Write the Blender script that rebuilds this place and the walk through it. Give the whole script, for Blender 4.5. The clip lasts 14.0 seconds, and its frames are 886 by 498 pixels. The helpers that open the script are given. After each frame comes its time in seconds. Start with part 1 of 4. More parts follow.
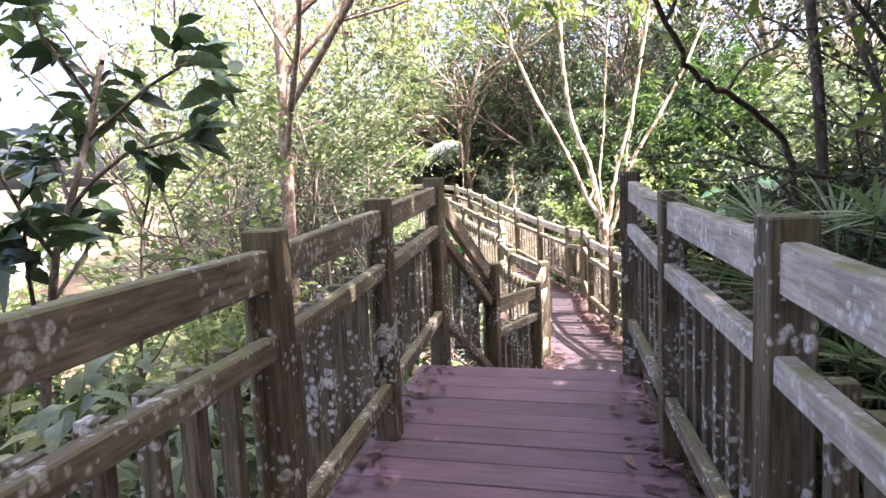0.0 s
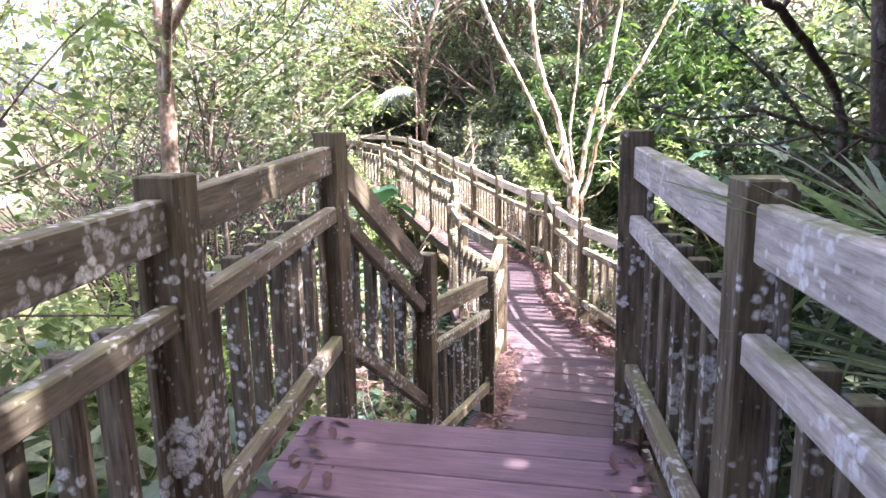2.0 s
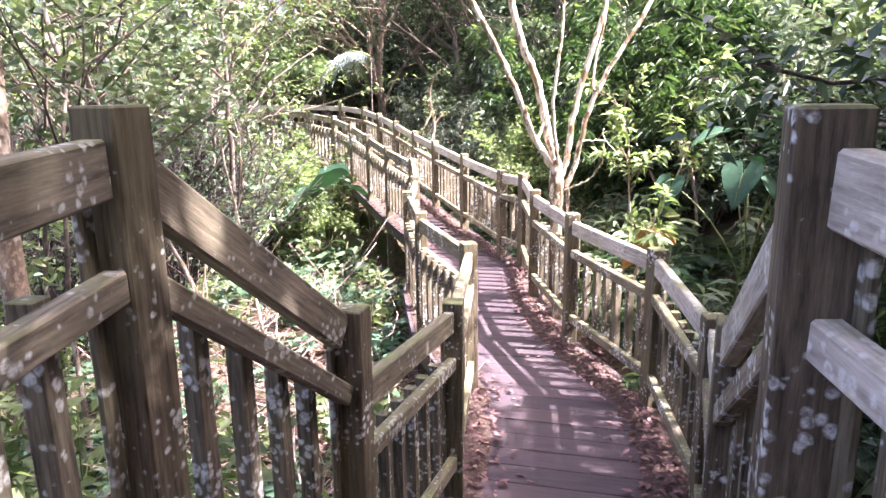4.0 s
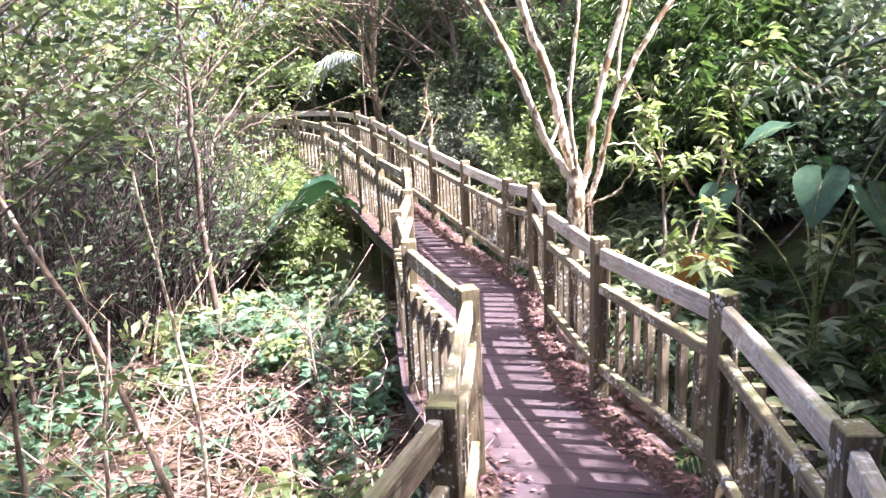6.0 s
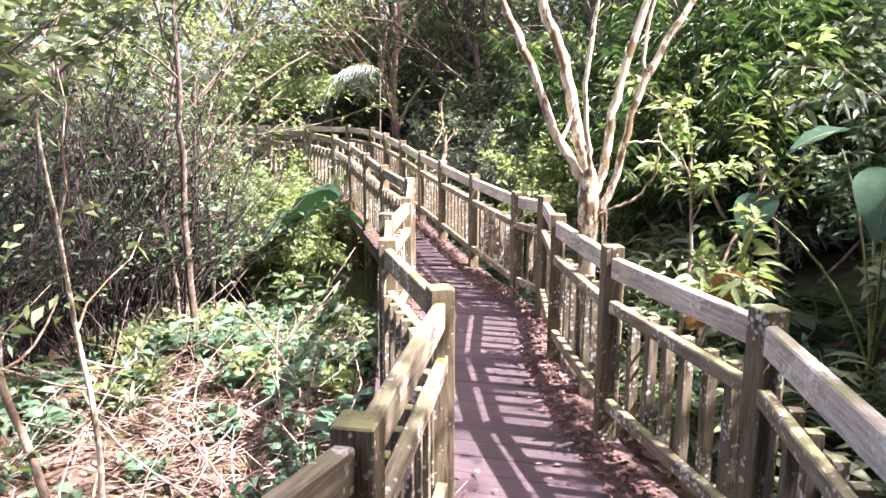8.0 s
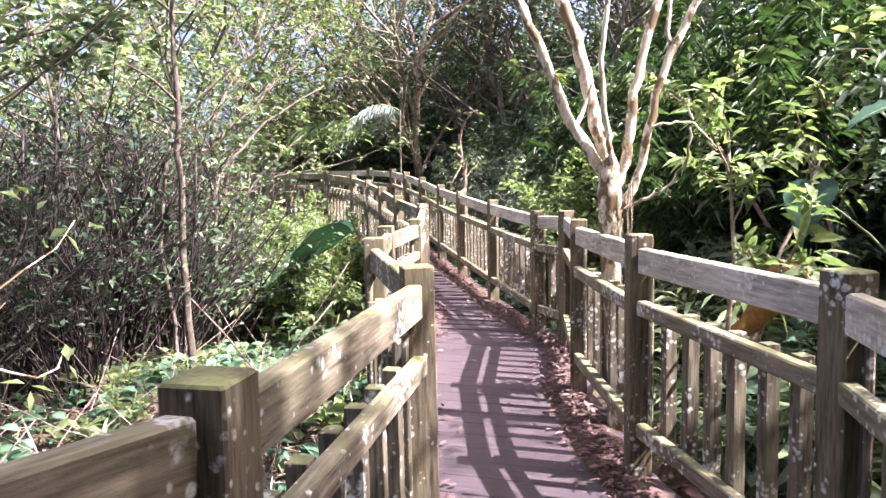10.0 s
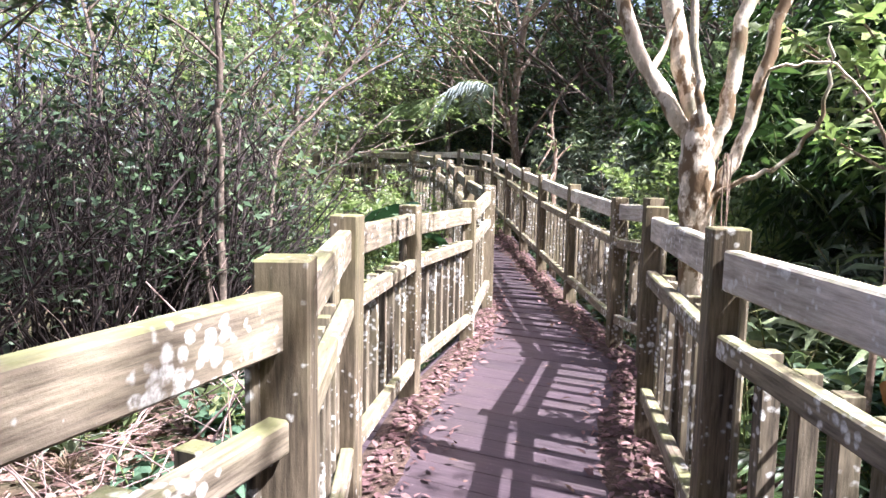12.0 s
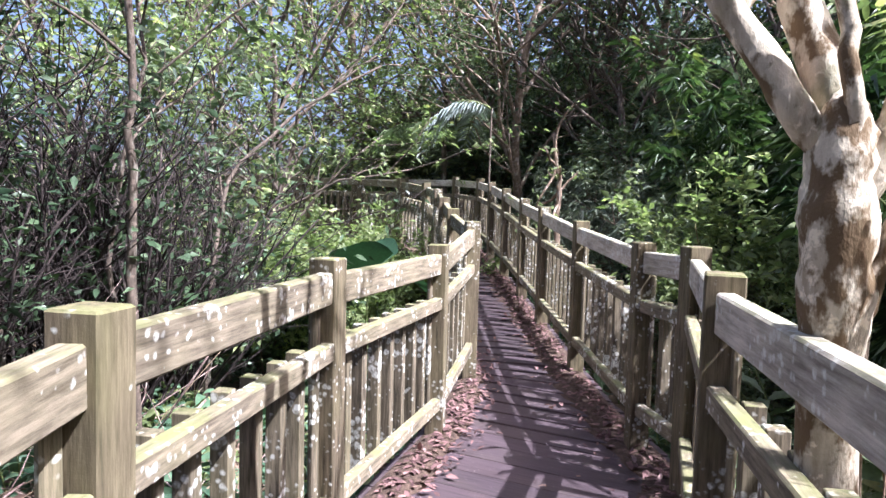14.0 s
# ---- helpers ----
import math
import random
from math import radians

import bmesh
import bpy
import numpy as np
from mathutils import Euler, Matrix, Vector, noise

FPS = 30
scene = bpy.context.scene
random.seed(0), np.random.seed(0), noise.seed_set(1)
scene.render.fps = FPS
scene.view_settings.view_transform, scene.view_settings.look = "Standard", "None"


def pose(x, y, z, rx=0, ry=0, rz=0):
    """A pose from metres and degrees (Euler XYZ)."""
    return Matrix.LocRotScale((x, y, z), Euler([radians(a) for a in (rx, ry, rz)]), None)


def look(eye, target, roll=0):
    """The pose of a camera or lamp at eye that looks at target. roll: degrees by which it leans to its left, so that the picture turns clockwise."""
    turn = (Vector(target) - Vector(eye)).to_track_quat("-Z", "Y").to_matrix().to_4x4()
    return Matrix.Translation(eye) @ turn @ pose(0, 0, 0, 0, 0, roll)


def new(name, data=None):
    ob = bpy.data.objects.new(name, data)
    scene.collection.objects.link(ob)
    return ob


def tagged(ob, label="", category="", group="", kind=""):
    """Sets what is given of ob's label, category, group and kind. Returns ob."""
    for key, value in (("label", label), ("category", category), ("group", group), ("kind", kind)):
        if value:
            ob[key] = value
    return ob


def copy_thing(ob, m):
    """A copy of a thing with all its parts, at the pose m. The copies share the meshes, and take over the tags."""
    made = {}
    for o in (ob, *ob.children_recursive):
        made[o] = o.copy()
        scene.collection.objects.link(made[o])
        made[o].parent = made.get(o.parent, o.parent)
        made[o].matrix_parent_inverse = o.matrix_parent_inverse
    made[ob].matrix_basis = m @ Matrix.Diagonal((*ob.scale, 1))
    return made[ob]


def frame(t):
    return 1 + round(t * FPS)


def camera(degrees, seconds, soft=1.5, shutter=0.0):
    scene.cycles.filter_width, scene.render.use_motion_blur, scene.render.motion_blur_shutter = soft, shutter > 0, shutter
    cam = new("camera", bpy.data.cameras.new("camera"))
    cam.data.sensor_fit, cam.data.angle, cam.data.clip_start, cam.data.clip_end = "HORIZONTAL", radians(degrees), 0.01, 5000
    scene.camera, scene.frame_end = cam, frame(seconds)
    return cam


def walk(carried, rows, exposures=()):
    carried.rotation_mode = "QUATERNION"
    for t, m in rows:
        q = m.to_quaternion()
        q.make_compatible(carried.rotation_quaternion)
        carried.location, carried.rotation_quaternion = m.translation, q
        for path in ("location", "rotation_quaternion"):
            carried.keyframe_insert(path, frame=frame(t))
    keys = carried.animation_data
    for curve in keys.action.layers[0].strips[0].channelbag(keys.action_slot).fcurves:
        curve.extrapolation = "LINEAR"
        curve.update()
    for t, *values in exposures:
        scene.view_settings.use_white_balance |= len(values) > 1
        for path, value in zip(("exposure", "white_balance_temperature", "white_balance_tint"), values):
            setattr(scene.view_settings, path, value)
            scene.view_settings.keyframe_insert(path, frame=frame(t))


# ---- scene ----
cam = camera(65.9, 14.0)
PATH = [
    (0, (-0.041, 0.155, 1.286), (-0.429, 2.103, 1.048), -2.6),
    (0.5, (-0.052, 0.597, 1.277), (-0.343, 2.554, 0.984), 0.8),
    (1, (-0.003, 0.994, 1.256), (-0.29, 2.937, 0.878), 0.6),
    (1.5, (-0.049, 1.389, 1.264), (-0.368, 3.329, 0.896), -0.3),
    (2, (-0.089, 1.729, 1.277), (-0.363, 3.672, 0.894), -1.1),
    (2.5, (-0.148, 2.043, 1.289), (-0.497, 3.962, 0.847), 1.7),
    (3, (-0.188, 2.455, 1.284), (-0.388, 4.393, 0.833), 1.6),
    (3.2, (-0.213, 2.614, 1.267), (-0.414, 4.551, 0.811), 0.1),
    (5.3, (-0.199, 4.173, 1.232), (-0.327, 6.113, 0.762), -2.0),
    (5.5, (-0.214, 4.268, 1.223), (-0.333, 6.215, 0.779), -2.7),
    (6, (-0.211, 4.485, 1.209), (-0.401, 6.421, 0.746), -2.8),
    (6.5, (-0.137, 4.698, 1.172), (-0.399, 6.632, 0.733), -3.3),
    (7, (-0.116, 4.806, 1.032), (-0.216, 6.781, 0.734), -3.6),
    (7.5, (-0.078, 5.032, 0.922), (-0.225, 7.003, 0.618), -1.7),
    (8, (-0.059, 5.159, 0.844), (-0.312, 7.11, 0.485), 0.1),
    (8.2, (-0.045, 5.245, 0.79), (-0.286, 7.202, 0.456), -1.1),
    (10.3, (0.091, 5.859, 0.397), (-0.267, 7.818, 0.212), -1.2),
    (10.5, (0.112, 5.969, 0.376), (-0.207, 7.929, 0.138), -0.6),
    (11, (0.151, 6.213, 0.347), (-0.249, 8.17, 0.233), -0.1),
    (11.5, (0.213, 6.53, 0.323), (-0.342, 8.444, 0.154), -0.3),
    (12, (0.282, 6.85, 0.326), (-0.387, 8.722, 0.109), 1.0),
    (12.5, (0.256, 7.139, 0.333), (-0.418, 9.004, 0.073), -0.1),
    (13, (0.248, 7.568, 0.351), (-0.523, 9.398, 0.109), 1.8),
    (13.5, (0.176, 7.92, 0.361), (-0.577, 9.768, 0.238), 1.1),
    (14, (0.065, 8.23, 0.366), (-0.628, 10.102, 0.23), 1.5),
]
walk(cam, [(t, look(eye, target, roll)) for t, eye, target, roll in PATH],
     [(0.0, 3.25, 6200, 22), (1.0, 3.4, 6050, 24), (2.0, 3.5, 5950, 25), (5.5, 3.1, 5950, 25), (6.5, 3.05, 5850, 25), (7.0, 3.35, 5900, 23), (8.0, 2.9, 6150, 24), (10.5, 2.65, 5850, 21), (11.0, 2.75, 5800, 21), (11.5, 2.45, 5700, 20), (12.5, 2.3, 5600, 19), (14.0, 1.85, 5450, 17)])

# ---- light ----
SUN_AZ, SUN_EL = radians(97), radians(54)     # azimuth clockwise from +y
world = bpy.data.worlds.new("sky")
world.use_nodes = True
scene.world = world
wn = world.node_tree.nodes
sky = wn.new("ShaderNodeTexSky")
sky.sky_type, sky.sun_disc = "NISHITA", False
sky.sun_elevation, sky.sun_rotation = SUN_EL, SUN_AZ
sky.air_density, sky.dust_density, sky.ozone_density = 0.5, 7.0, 0.4
wn["Background"].inputs["Strength"].default_value = 0.13
world.node_tree.links.new(sky.outputs[0], wn["Background"].inputs[0])
sun = new("sun", bpy.data.lights.new("sun", "SUN"))
sun.data.energy, sun.data.angle, sun.data.color = 5.0, radians(0.6), (1.0, 0.95, 0.86)
sun.matrix_world = look((math.sin(SUN_AZ) * math.cos(SUN_EL) * 40, math.cos(SUN_AZ) * math.cos(SUN_EL) * 40, math.sin(SUN_EL) * 40), (0, 0, 0))


# ---- materials ----
class Mat:
    """A node material with a Principled shader and short ways to add nodes."""
    def __init__(self, name, rough=0.7, coords="Object"):
        self.m = bpy.data.materials.new(name)
        self.m.use_nodes = True
        self.t = self.m.node_tree
        self.b = self.t.nodes["Principled BSDF"]
        self.out = self.t.nodes["Material Output"]
        self.b.inputs["Roughness"].default_value = rough
        self.b.inputs["Specular IOR Level"].default_value = 0.22
        self.tc = self.n("ShaderNodeTexCoord").outputs[coords]
        self.rand = self.n("ShaderNodeObjectInfo").outputs["Random"]
        self.isl = self.n("ShaderNodeNewGeometry").outputs["Random Per Island"]

    def n(self, kind, **kw):
        node = self.t.nodes.new(kind)
        for k, v in kw.items():
            if k in node.inputs:
                if isinstance(v, bpy.types.NodeSocket):
                    self.t.links.new(v, node.inputs[k])
                else:
                    node.inputs[k].default_value = v
        return node

    def link(self, a, b):
        self.t.links.new(a, b)

    def shifted(self, scale=(1, 1, 1), by=37.0):
        """Coordinates stretched, and moved by the object's own random number."""
        add = self.n("ShaderNodeVectorMath", Vector=self.tc)
        mul = self.n("ShaderNodeMath", Value=self.rand)
        mul.operation = "MULTIPLY"
        mul.inputs[1].default_value = by
        self.link(mul.outputs[0], add.inputs[1])
        mp = self.n("ShaderNodeMapping", Vector=add.outputs[0])
        mp.inputs["Scale"].default_value = scale
        return mp.outputs[0]

    def noise(self, vec, scale, detail=4.0, rough=0.6):
        return self.n("ShaderNodeTexNoise", Vector=vec, Scale=scale, Detail=detail, Roughness=rough).outputs["Fac"]

    def ramp(self, fac, *stops):
        node = self.n("ShaderNodeValToRGB", Fac=fac)
        el = node.color_ramp.elements
        while len(el) < len(stops):
            el.new(0.5)
        for e, (p, c) in zip(el, stops):
            e.position, e.color = p, (*c, 1) if len(c) == 3 else c
        return node.outputs["Color"]

    def mix(self, fac, a, b, blend="MIX"):
        node = self.t.nodes.new("ShaderNodeMix")
        node.data_type, node.blend_type = "RGBA", blend
        for sock, v in ((node.inputs[0], fac), (node.inputs[6], a), (node.inputs[7], b)):
            if isinstance(v, bpy.types.NodeSocket):
                self.link(v, sock)
            else:
                sock.default_value = v if isinstance(v, float) else (*v, 1)
        return node.outputs[2]

    def colour(self, c):
        self.link(c, self.b.inputs["Base Color"])

    def bump(self, height, strength=0.4, dist=0.01):
        bp = self.n("ShaderNodeBump", Height=height, Strength=strength, Distance=dist)
        self.link(bp.outputs[0], self.b.inputs["Normal"])


def wood(name, dark, light, lichen, moss):
    """Weathered timber: grain along x, pale lichen blotches, moss on the upper faces."""
    m = Mat(name, 0.85)
    grain = m.noise(m.shifted((1.2, 14, 14)), 5.0, 6.0, 0.65)
    broad = m.ramp(m.noise(m.shifted((1, 2, 2)), 3.0, 5.0, 0.65), (0.36, (0, 0, 0)), (0.64, (1, 1, 1)))
    base = m.mix(broad, m.ramp(grain, (0.32, dark), (0.68, light)), m.ramp(grain, (0.3, [v * 0.45 for v in dark]), (0.7, [v * 0.72 for v in light])))
    warp = m.n("ShaderNodeVectorMath", Vector=m.shifted())
    jig = m.n("ShaderNodeTexNoise", Vector=m.shifted(), Scale=30.0, Detail=3.0).outputs["Color"]
    sc = m.n("ShaderNodeVectorMath", Vector=jig)
    sc.operation = "SCALE"
    sc.inputs["Scale"].default_value = 0.022
    m.link(sc.outputs[0], warp.inputs[1])
    spots = m.n("ShaderNodeTexVoronoi", Vector=warp.outputs[0], Scale=34.0, Randomness=1.0).outputs["Distance"]
    where = m.noise(m.shifted(), 4.5, 3.0, 0.6)
    cover = m.n("ShaderNodeMath", Value=where)
    cover.operation = "MULTIPLY_ADD"
    cover.inputs[1].default_value = 2.2
    cover.inputs[2].default_value = 0.32 * lichen - 1.05
    over = m.n("ShaderNodeMath", Value=cover.outputs[0])
    over.operation = "SUBTRACT"
    m.link(spots, over.inputs[1])
    lich_r = m.ramp(over.outputs[0], (0.0, (0, 0, 0)), (0.2, (1, 1, 1)))
    fine = m.noise(m.shifted(), 55.0, 3.0, 0.7)
    lich = m.mix(1.0, lich_r, m.ramp(fine, (0.34, (0.15, 0.15, 0.15)), (0.58, (0.95, 0.95, 0.95))), "MULTIPLY")
    base = m.mix(lich, base, (0.68, 0.67, 0.63))
    up = m.n("ShaderNodeSeparateXYZ", Vector=m.n("ShaderNodeNewGeometry").outputs["Normal"]).outputs["Z"]
    mossy = m.mix(1.0, m.ramp(up, (0.3, (0, 0, 0)), (0.8, (1, 1, 1))), m.ramp(m.noise(m.shifted(), 6.0, 5.0, 0.7), (0.55 - moss * 0.3, (0, 0, 0)), (0.7, (1, 1, 1))), "MULTIPLY")
    algae = m.noise(m.shifted((.6, 1.5, 1.5)), 3.0, 5.0, 0.65)
    base = m.mix(m.ramp(algae, (0.42, (0, 0, 0)), (0.7, (moss * 0.7, moss * 0.7, moss * 0.7))), base, (0.2, 0.18, 0.09))
    base = m.mix(mossy, base, (0.17, 0.18, 0.07))
    m.colour(base)
    m.bump(m.mix(0.35, grain, fine), 0.7, 0.004)
    return m.m


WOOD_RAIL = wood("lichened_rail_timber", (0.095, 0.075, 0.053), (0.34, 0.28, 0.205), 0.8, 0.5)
# Right rails: heavy lichen, plus skylight from the left put into a paler base.
WOOD_RAIL_SKYLIT = wood("skylit_rail_timber", (0.35, 0.295, 0.245), (0.69, 0.615, 0.53), 0.95, 0.5)
WOOD_POST = wood("weathered_post_timber", (0.05, 0.038, 0.025), (0.22, 0.172, 0.115), 0.45, 0.6)
WOOD_BAL = wood("weathered_baluster_timber", (0.042, 0.034, 0.024), (0.26, 0.21, 0.15), 0.9, 0.5)
WOOD_BEAM = wood("dark_beam_timber", (0.06, 0.05, 0.04), (0.14, 0.12, 0.09), 0.2, 0.4)


def deck_material(name, dark, light):
    m = Mat(name, 0.62)
    grain = m.noise(m.shifted((1.0, 18, 8)), 4.0, 6.0, 0.65)
    broad = m.noise(m.shifted((1.5, 3, 1)), 1.6, 4.0)
    tint = m.ramp(m.rand, (0.0, (0.82, 0.82, 0.84)), (1.0, (1.15, 1.1, 1.1)))
    base = m.mix(1.0, m.ramp(grain, (0.3, dark), (0.7, light)), tint, "MULTIPLY")
    base = m.mix(m.ramp(broad, (0.45, (0, 0, 0)), (0.75, (0.5, 0.5, 0.5))), base, (0.075, 0.058, 0.05))
    speck = m.noise(m.shifted(), 70.0, 2.0, 0.6)
    base = m.mix(m.ramp(speck, (0.68, (0, 0, 0)), (0.74, (0.35, 0.35, 0.35))), base, (0.36, 0.3, 0.3))
    m.colour(base)
    m.bump(grain, 0.5, 0.003)
    return m.m


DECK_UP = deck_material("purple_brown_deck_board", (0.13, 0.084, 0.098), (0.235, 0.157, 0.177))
# Lower boards: dark timber, its base lowered further in place of tree shade.
DECK_LOW = deck_material("worn_deck_board_shade_toned", (0.04, 0.029, 0.034), (0.082, 0.06, 0.069))


def leaf_material(name, dark, light, glow=0.4, rough=0.42, odd=None):
    """Leaves: every leaf its own shade, with light passing through."""
    m = Mat(name, rough)
    shade = m.n("ShaderNodeMath", Value=m.isl)
    shade.operation = "MULTIPLY_ADD"
    m.link(m.isl, shade.inputs[0])
    shade.inputs[1].default_value = 0.8
    tree_shift = m.n("ShaderNodeMath", Value=m.rand)
    tree_shift.operation = "MULTIPLY"
    tree_shift.inputs[1].default_value = 0.2
    m.link(tree_shift.outputs[0], shade.inputs[2])
    stops = [(0.0, dark), (0.85, light)] + ([(0.97, odd)] if odd else [])
    c = m.ramp(shade.outputs[0], *stops)
    vein = m.noise(m.tc, 40.0, 2.0)
    c = m.mix(1.0, c, m.ramp(vein, (0.3, (0.75, 0.75, 0.75)), (0.7, (1.15, 1.15, 1.15))), "MULTIPLY")
    m.colour(c)
    tr = m.n("ShaderNodeBsdfTranslucent", Color=m.mix(1.0, c, (1.25, 1.5, 0.85), "MULTIPLY"))
    mx = m.n("ShaderNodeMixShader", Fac=glow)
    m.link(m.b.outputs[0], mx.inputs[1])
    m.link(tr.outputs[0], mx.inputs[2])
    m.link(mx.outputs[0], m.out.inputs["Surface"])
    return m.m


LEAF_MID = leaf_material("mid_green_leaf", (0.034, 0.056, 0.032), (0.17, 0.205, 0.11), 0.22, 0.38, (0.26, 0.25, 0.11))
LEAF_LIGHT = leaf_material("fresh_green_leaf", (0.085, 0.115, 0.052), (0.255, 0.295, 0.14), 0.42, 0.45, (0.4, 0.38, 0.18))
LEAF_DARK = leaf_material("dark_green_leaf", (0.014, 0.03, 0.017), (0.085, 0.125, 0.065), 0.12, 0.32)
LEAF_BAMBOO = leaf_material("bamboo_leaf", (0.016, 0.034, 0.016), (0.07, 0.105, 0.04), 0.3, 0.35, (0.18, 0.2, 0.07))
LEAF_GREY = leaf_material("grey_green_leaf", (0.07, 0.095, 0.07), (0.28, 0.31, 0.23), 0.16, 0.4)
LEAF_HERB = leaf_material("bluish_herb_leaf", (0.03, 0.065, 0.04), (0.1, 0.165, 0.1), 0.2, 0.42)
LEAF_SILVER = leaf_material("silvery_palm_leaf", (0.16, 0.19, 0.19), (0.38, 0.42, 0.42), 0.2, 0.35)
LEAF_OLIVE = leaf_material("olive_leaf", (0.07, 0.1, 0.03), (0.21, 0.24, 0.075), 0.45, 0.5, (0.32, 0.27, 0.1))
LEAF_TARO = leaf_material("taro_leaf", (0.02, 0.05, 0.03), (0.04, 0.085, 0.048), 0.2, 0.4)
# Palm green lifted to stand in for sun missing on the blades.
LEAF_PALM_SUNNED = leaf_material("palm_leaf", (0.12, 0.17, 0.09), (0.33, 0.39, 0.23), 0.35, 0.35)
LEAF_DRY = leaf_material("dry_brown_leaf", (0.06, 0.032, 0.033), (0.24, 0.138, 0.133), 0.1, 0.75, (0.42, 0.35, 0.33))
LEAF_PALE_DRY = leaf_material("bleached_dry_leaf", (0.075, 0.042, 0.034), (0.27, 0.175, 0.145), 0.15, 0.8, (0.5, 0.43, 0.38))
LEAF_ORANGE = leaf_material("orange_brown_leaf", (0.2, 0.09, 0.04), (0.3, 0.155, 0.065), 0.2, 0.7)
STRAW = leaf_material("dry_straw", (0.1, 0.07, 0.05), (0.29, 0.21, 0.15), 0.2, 0.8)


def bark_material(name, dark, light, patch, amount, rough=0.9):
    m = Mat(name, rough)
    streak = m.noise(m.shifted((6, 6, 1.2)), 4.0, 6.0, 0.7)
    c = m.ramp(streak, (0.3, dark), (0.7, light))
    p = m.noise(m.shifted((1, 1, 0.55)), 11.0, 5.0, 0.62)
    q = m.noise(m.shifted((1, 1, 0.8)), 26.0, 4.0, 0.6)
    c = m.mix(m.ramp(q, (0.54, (0, 0, 0)), (0.6, (0.8, 0.8, 0.8))), c, [min(1, v * 1.3) for v in light])
    c = m.mix(m.ramp(q, (0.30, (0.8, 0.8, 0.8)), (0.36, (0, 0, 0))), c, [v * 0.55 for v in dark])
    c = m.mix(m.ramp(p, (0.62 - amount * 0.2, (0, 0, 0)), (0.68 - amount * 0.2, (1, 1, 1))), c, patch)
    stain = m.noise(m.shifted((1, 1, 0.7)), 4.5, 6.0, 0.7)
    c = m.mix(m.ramp(stain, (0.56, (0, 0, 0)), (0.66, (0.65, 0.65, 0.65))), c, [dark[0] * 0.5, dark[1] * 0.62, dark[2] * 0.5])
    m.colour(c)
    m.bump(m.mix(0.5, m.mix(0.5, streak, q), p), 1.0, 0.016)
    return m.m


BARK_PALE = bark_material("pale_mottled_bark", (0.33, 0.26, 0.18), (0.68, 0.6, 0.48), (0.15, 0.1, 0.055), 0.6, 0.78)
BARK_DARK = bark_material("dark_bark", (0.045, 0.035, 0.028), (0.13, 0.1, 0.08), (0.2, 0.18, 0.15), 0.2)
# Twig browns lowered to near black to put shade into the thicket.
BARK_TWIG_SHADED = bark_material("shaded_twig_bark", (0.012, 0.009, 0.009), (0.04, 0.03, 0.028), (0.08, 0.062, 0.055), 0.2)
BARK_DRY = bark_material("dry_stalk", (0.13, 0.085, 0.075), (0.36, 0.26, 0.235), (0.44, 0.36, 0.32), 0.3)
BARK_BROWN = bark_material("brown_bark", (0.1, 0.07, 0.05), (0.26, 0.19, 0.14), (0.36, 0.3, 0.26), 0.4)
STEM_GREEN = bark_material("green_stem", (0.06, 0.085, 0.03), (0.14, 0.17, 0.06), (0.2, 0.16, 0.08), 0.3, 0.6)


def ground_material():
    m = Mat("forest_floor", 0.95)
    a = m.noise(m.tc, 0.5, 5.0, 0.6)
    b = m.noise(m.tc, 9.0, 6.0, 0.7)
    c = m.mix(m.ramp(a, (0.42, (0, 0, 0)), (0.62, (1, 1, 1))), m.ramp(b, (0.3, (0.035, 0.024, 0.016)), (0.72, (0.17, 0.115, 0.08))), m.ramp(b, (0.3, (0.02, 0.03, 0.012)), (0.7, (0.08, 0.1, 0.035))))
    m.colour(c)
    m.bump(b, 0.9, 0.05)
    return m.m


GROUND = ground_material()
SOIL = Mat("damp_leaf_soil", 0.95)
_s = SOIL.noise(SOIL.tc, 30.0, 6.0, 0.7)
SOIL.colour(SOIL.ramp(_s, (0.3, (0.03, 0.02, 0.016)), (0.7, (0.13, 0.085, 0.065))))
SOIL.bump(_s, 0.9, 0.02)
SOIL = SOIL.m


# ---- geometry helpers ----
def mesh_of(name, verts, faces, mat=None, smooth=False):
    me = bpy.data.meshes.new(name)
    me.from_pydata(verts, [], faces)
    if mat:
        me.materials.append(mat)
    if smooth:
        me.polygons.foreach_set("use_smooth", [True] * len(me.polygons))
    return me


def part(name, me, parent=None, m=None, label=""):
    """One mesh object, under a thing if one is given; m is its place in that thing."""
    ob = new(name, me)
    if parent is not None:
        ob.parent = parent
    if m is not None:
        ob.matrix_basis = m
    return tagged(ob, label) if label else ob


def thing(name, place, label, category, group="", kind=""):
    ob = new(name)
    ob.matrix_basis = place if isinstance(place, Matrix) else Matrix.Translation(place)
    ob.empty_display_size = 0.1
    return tagged(ob, label, category, group, kind)


BEAMS = {}


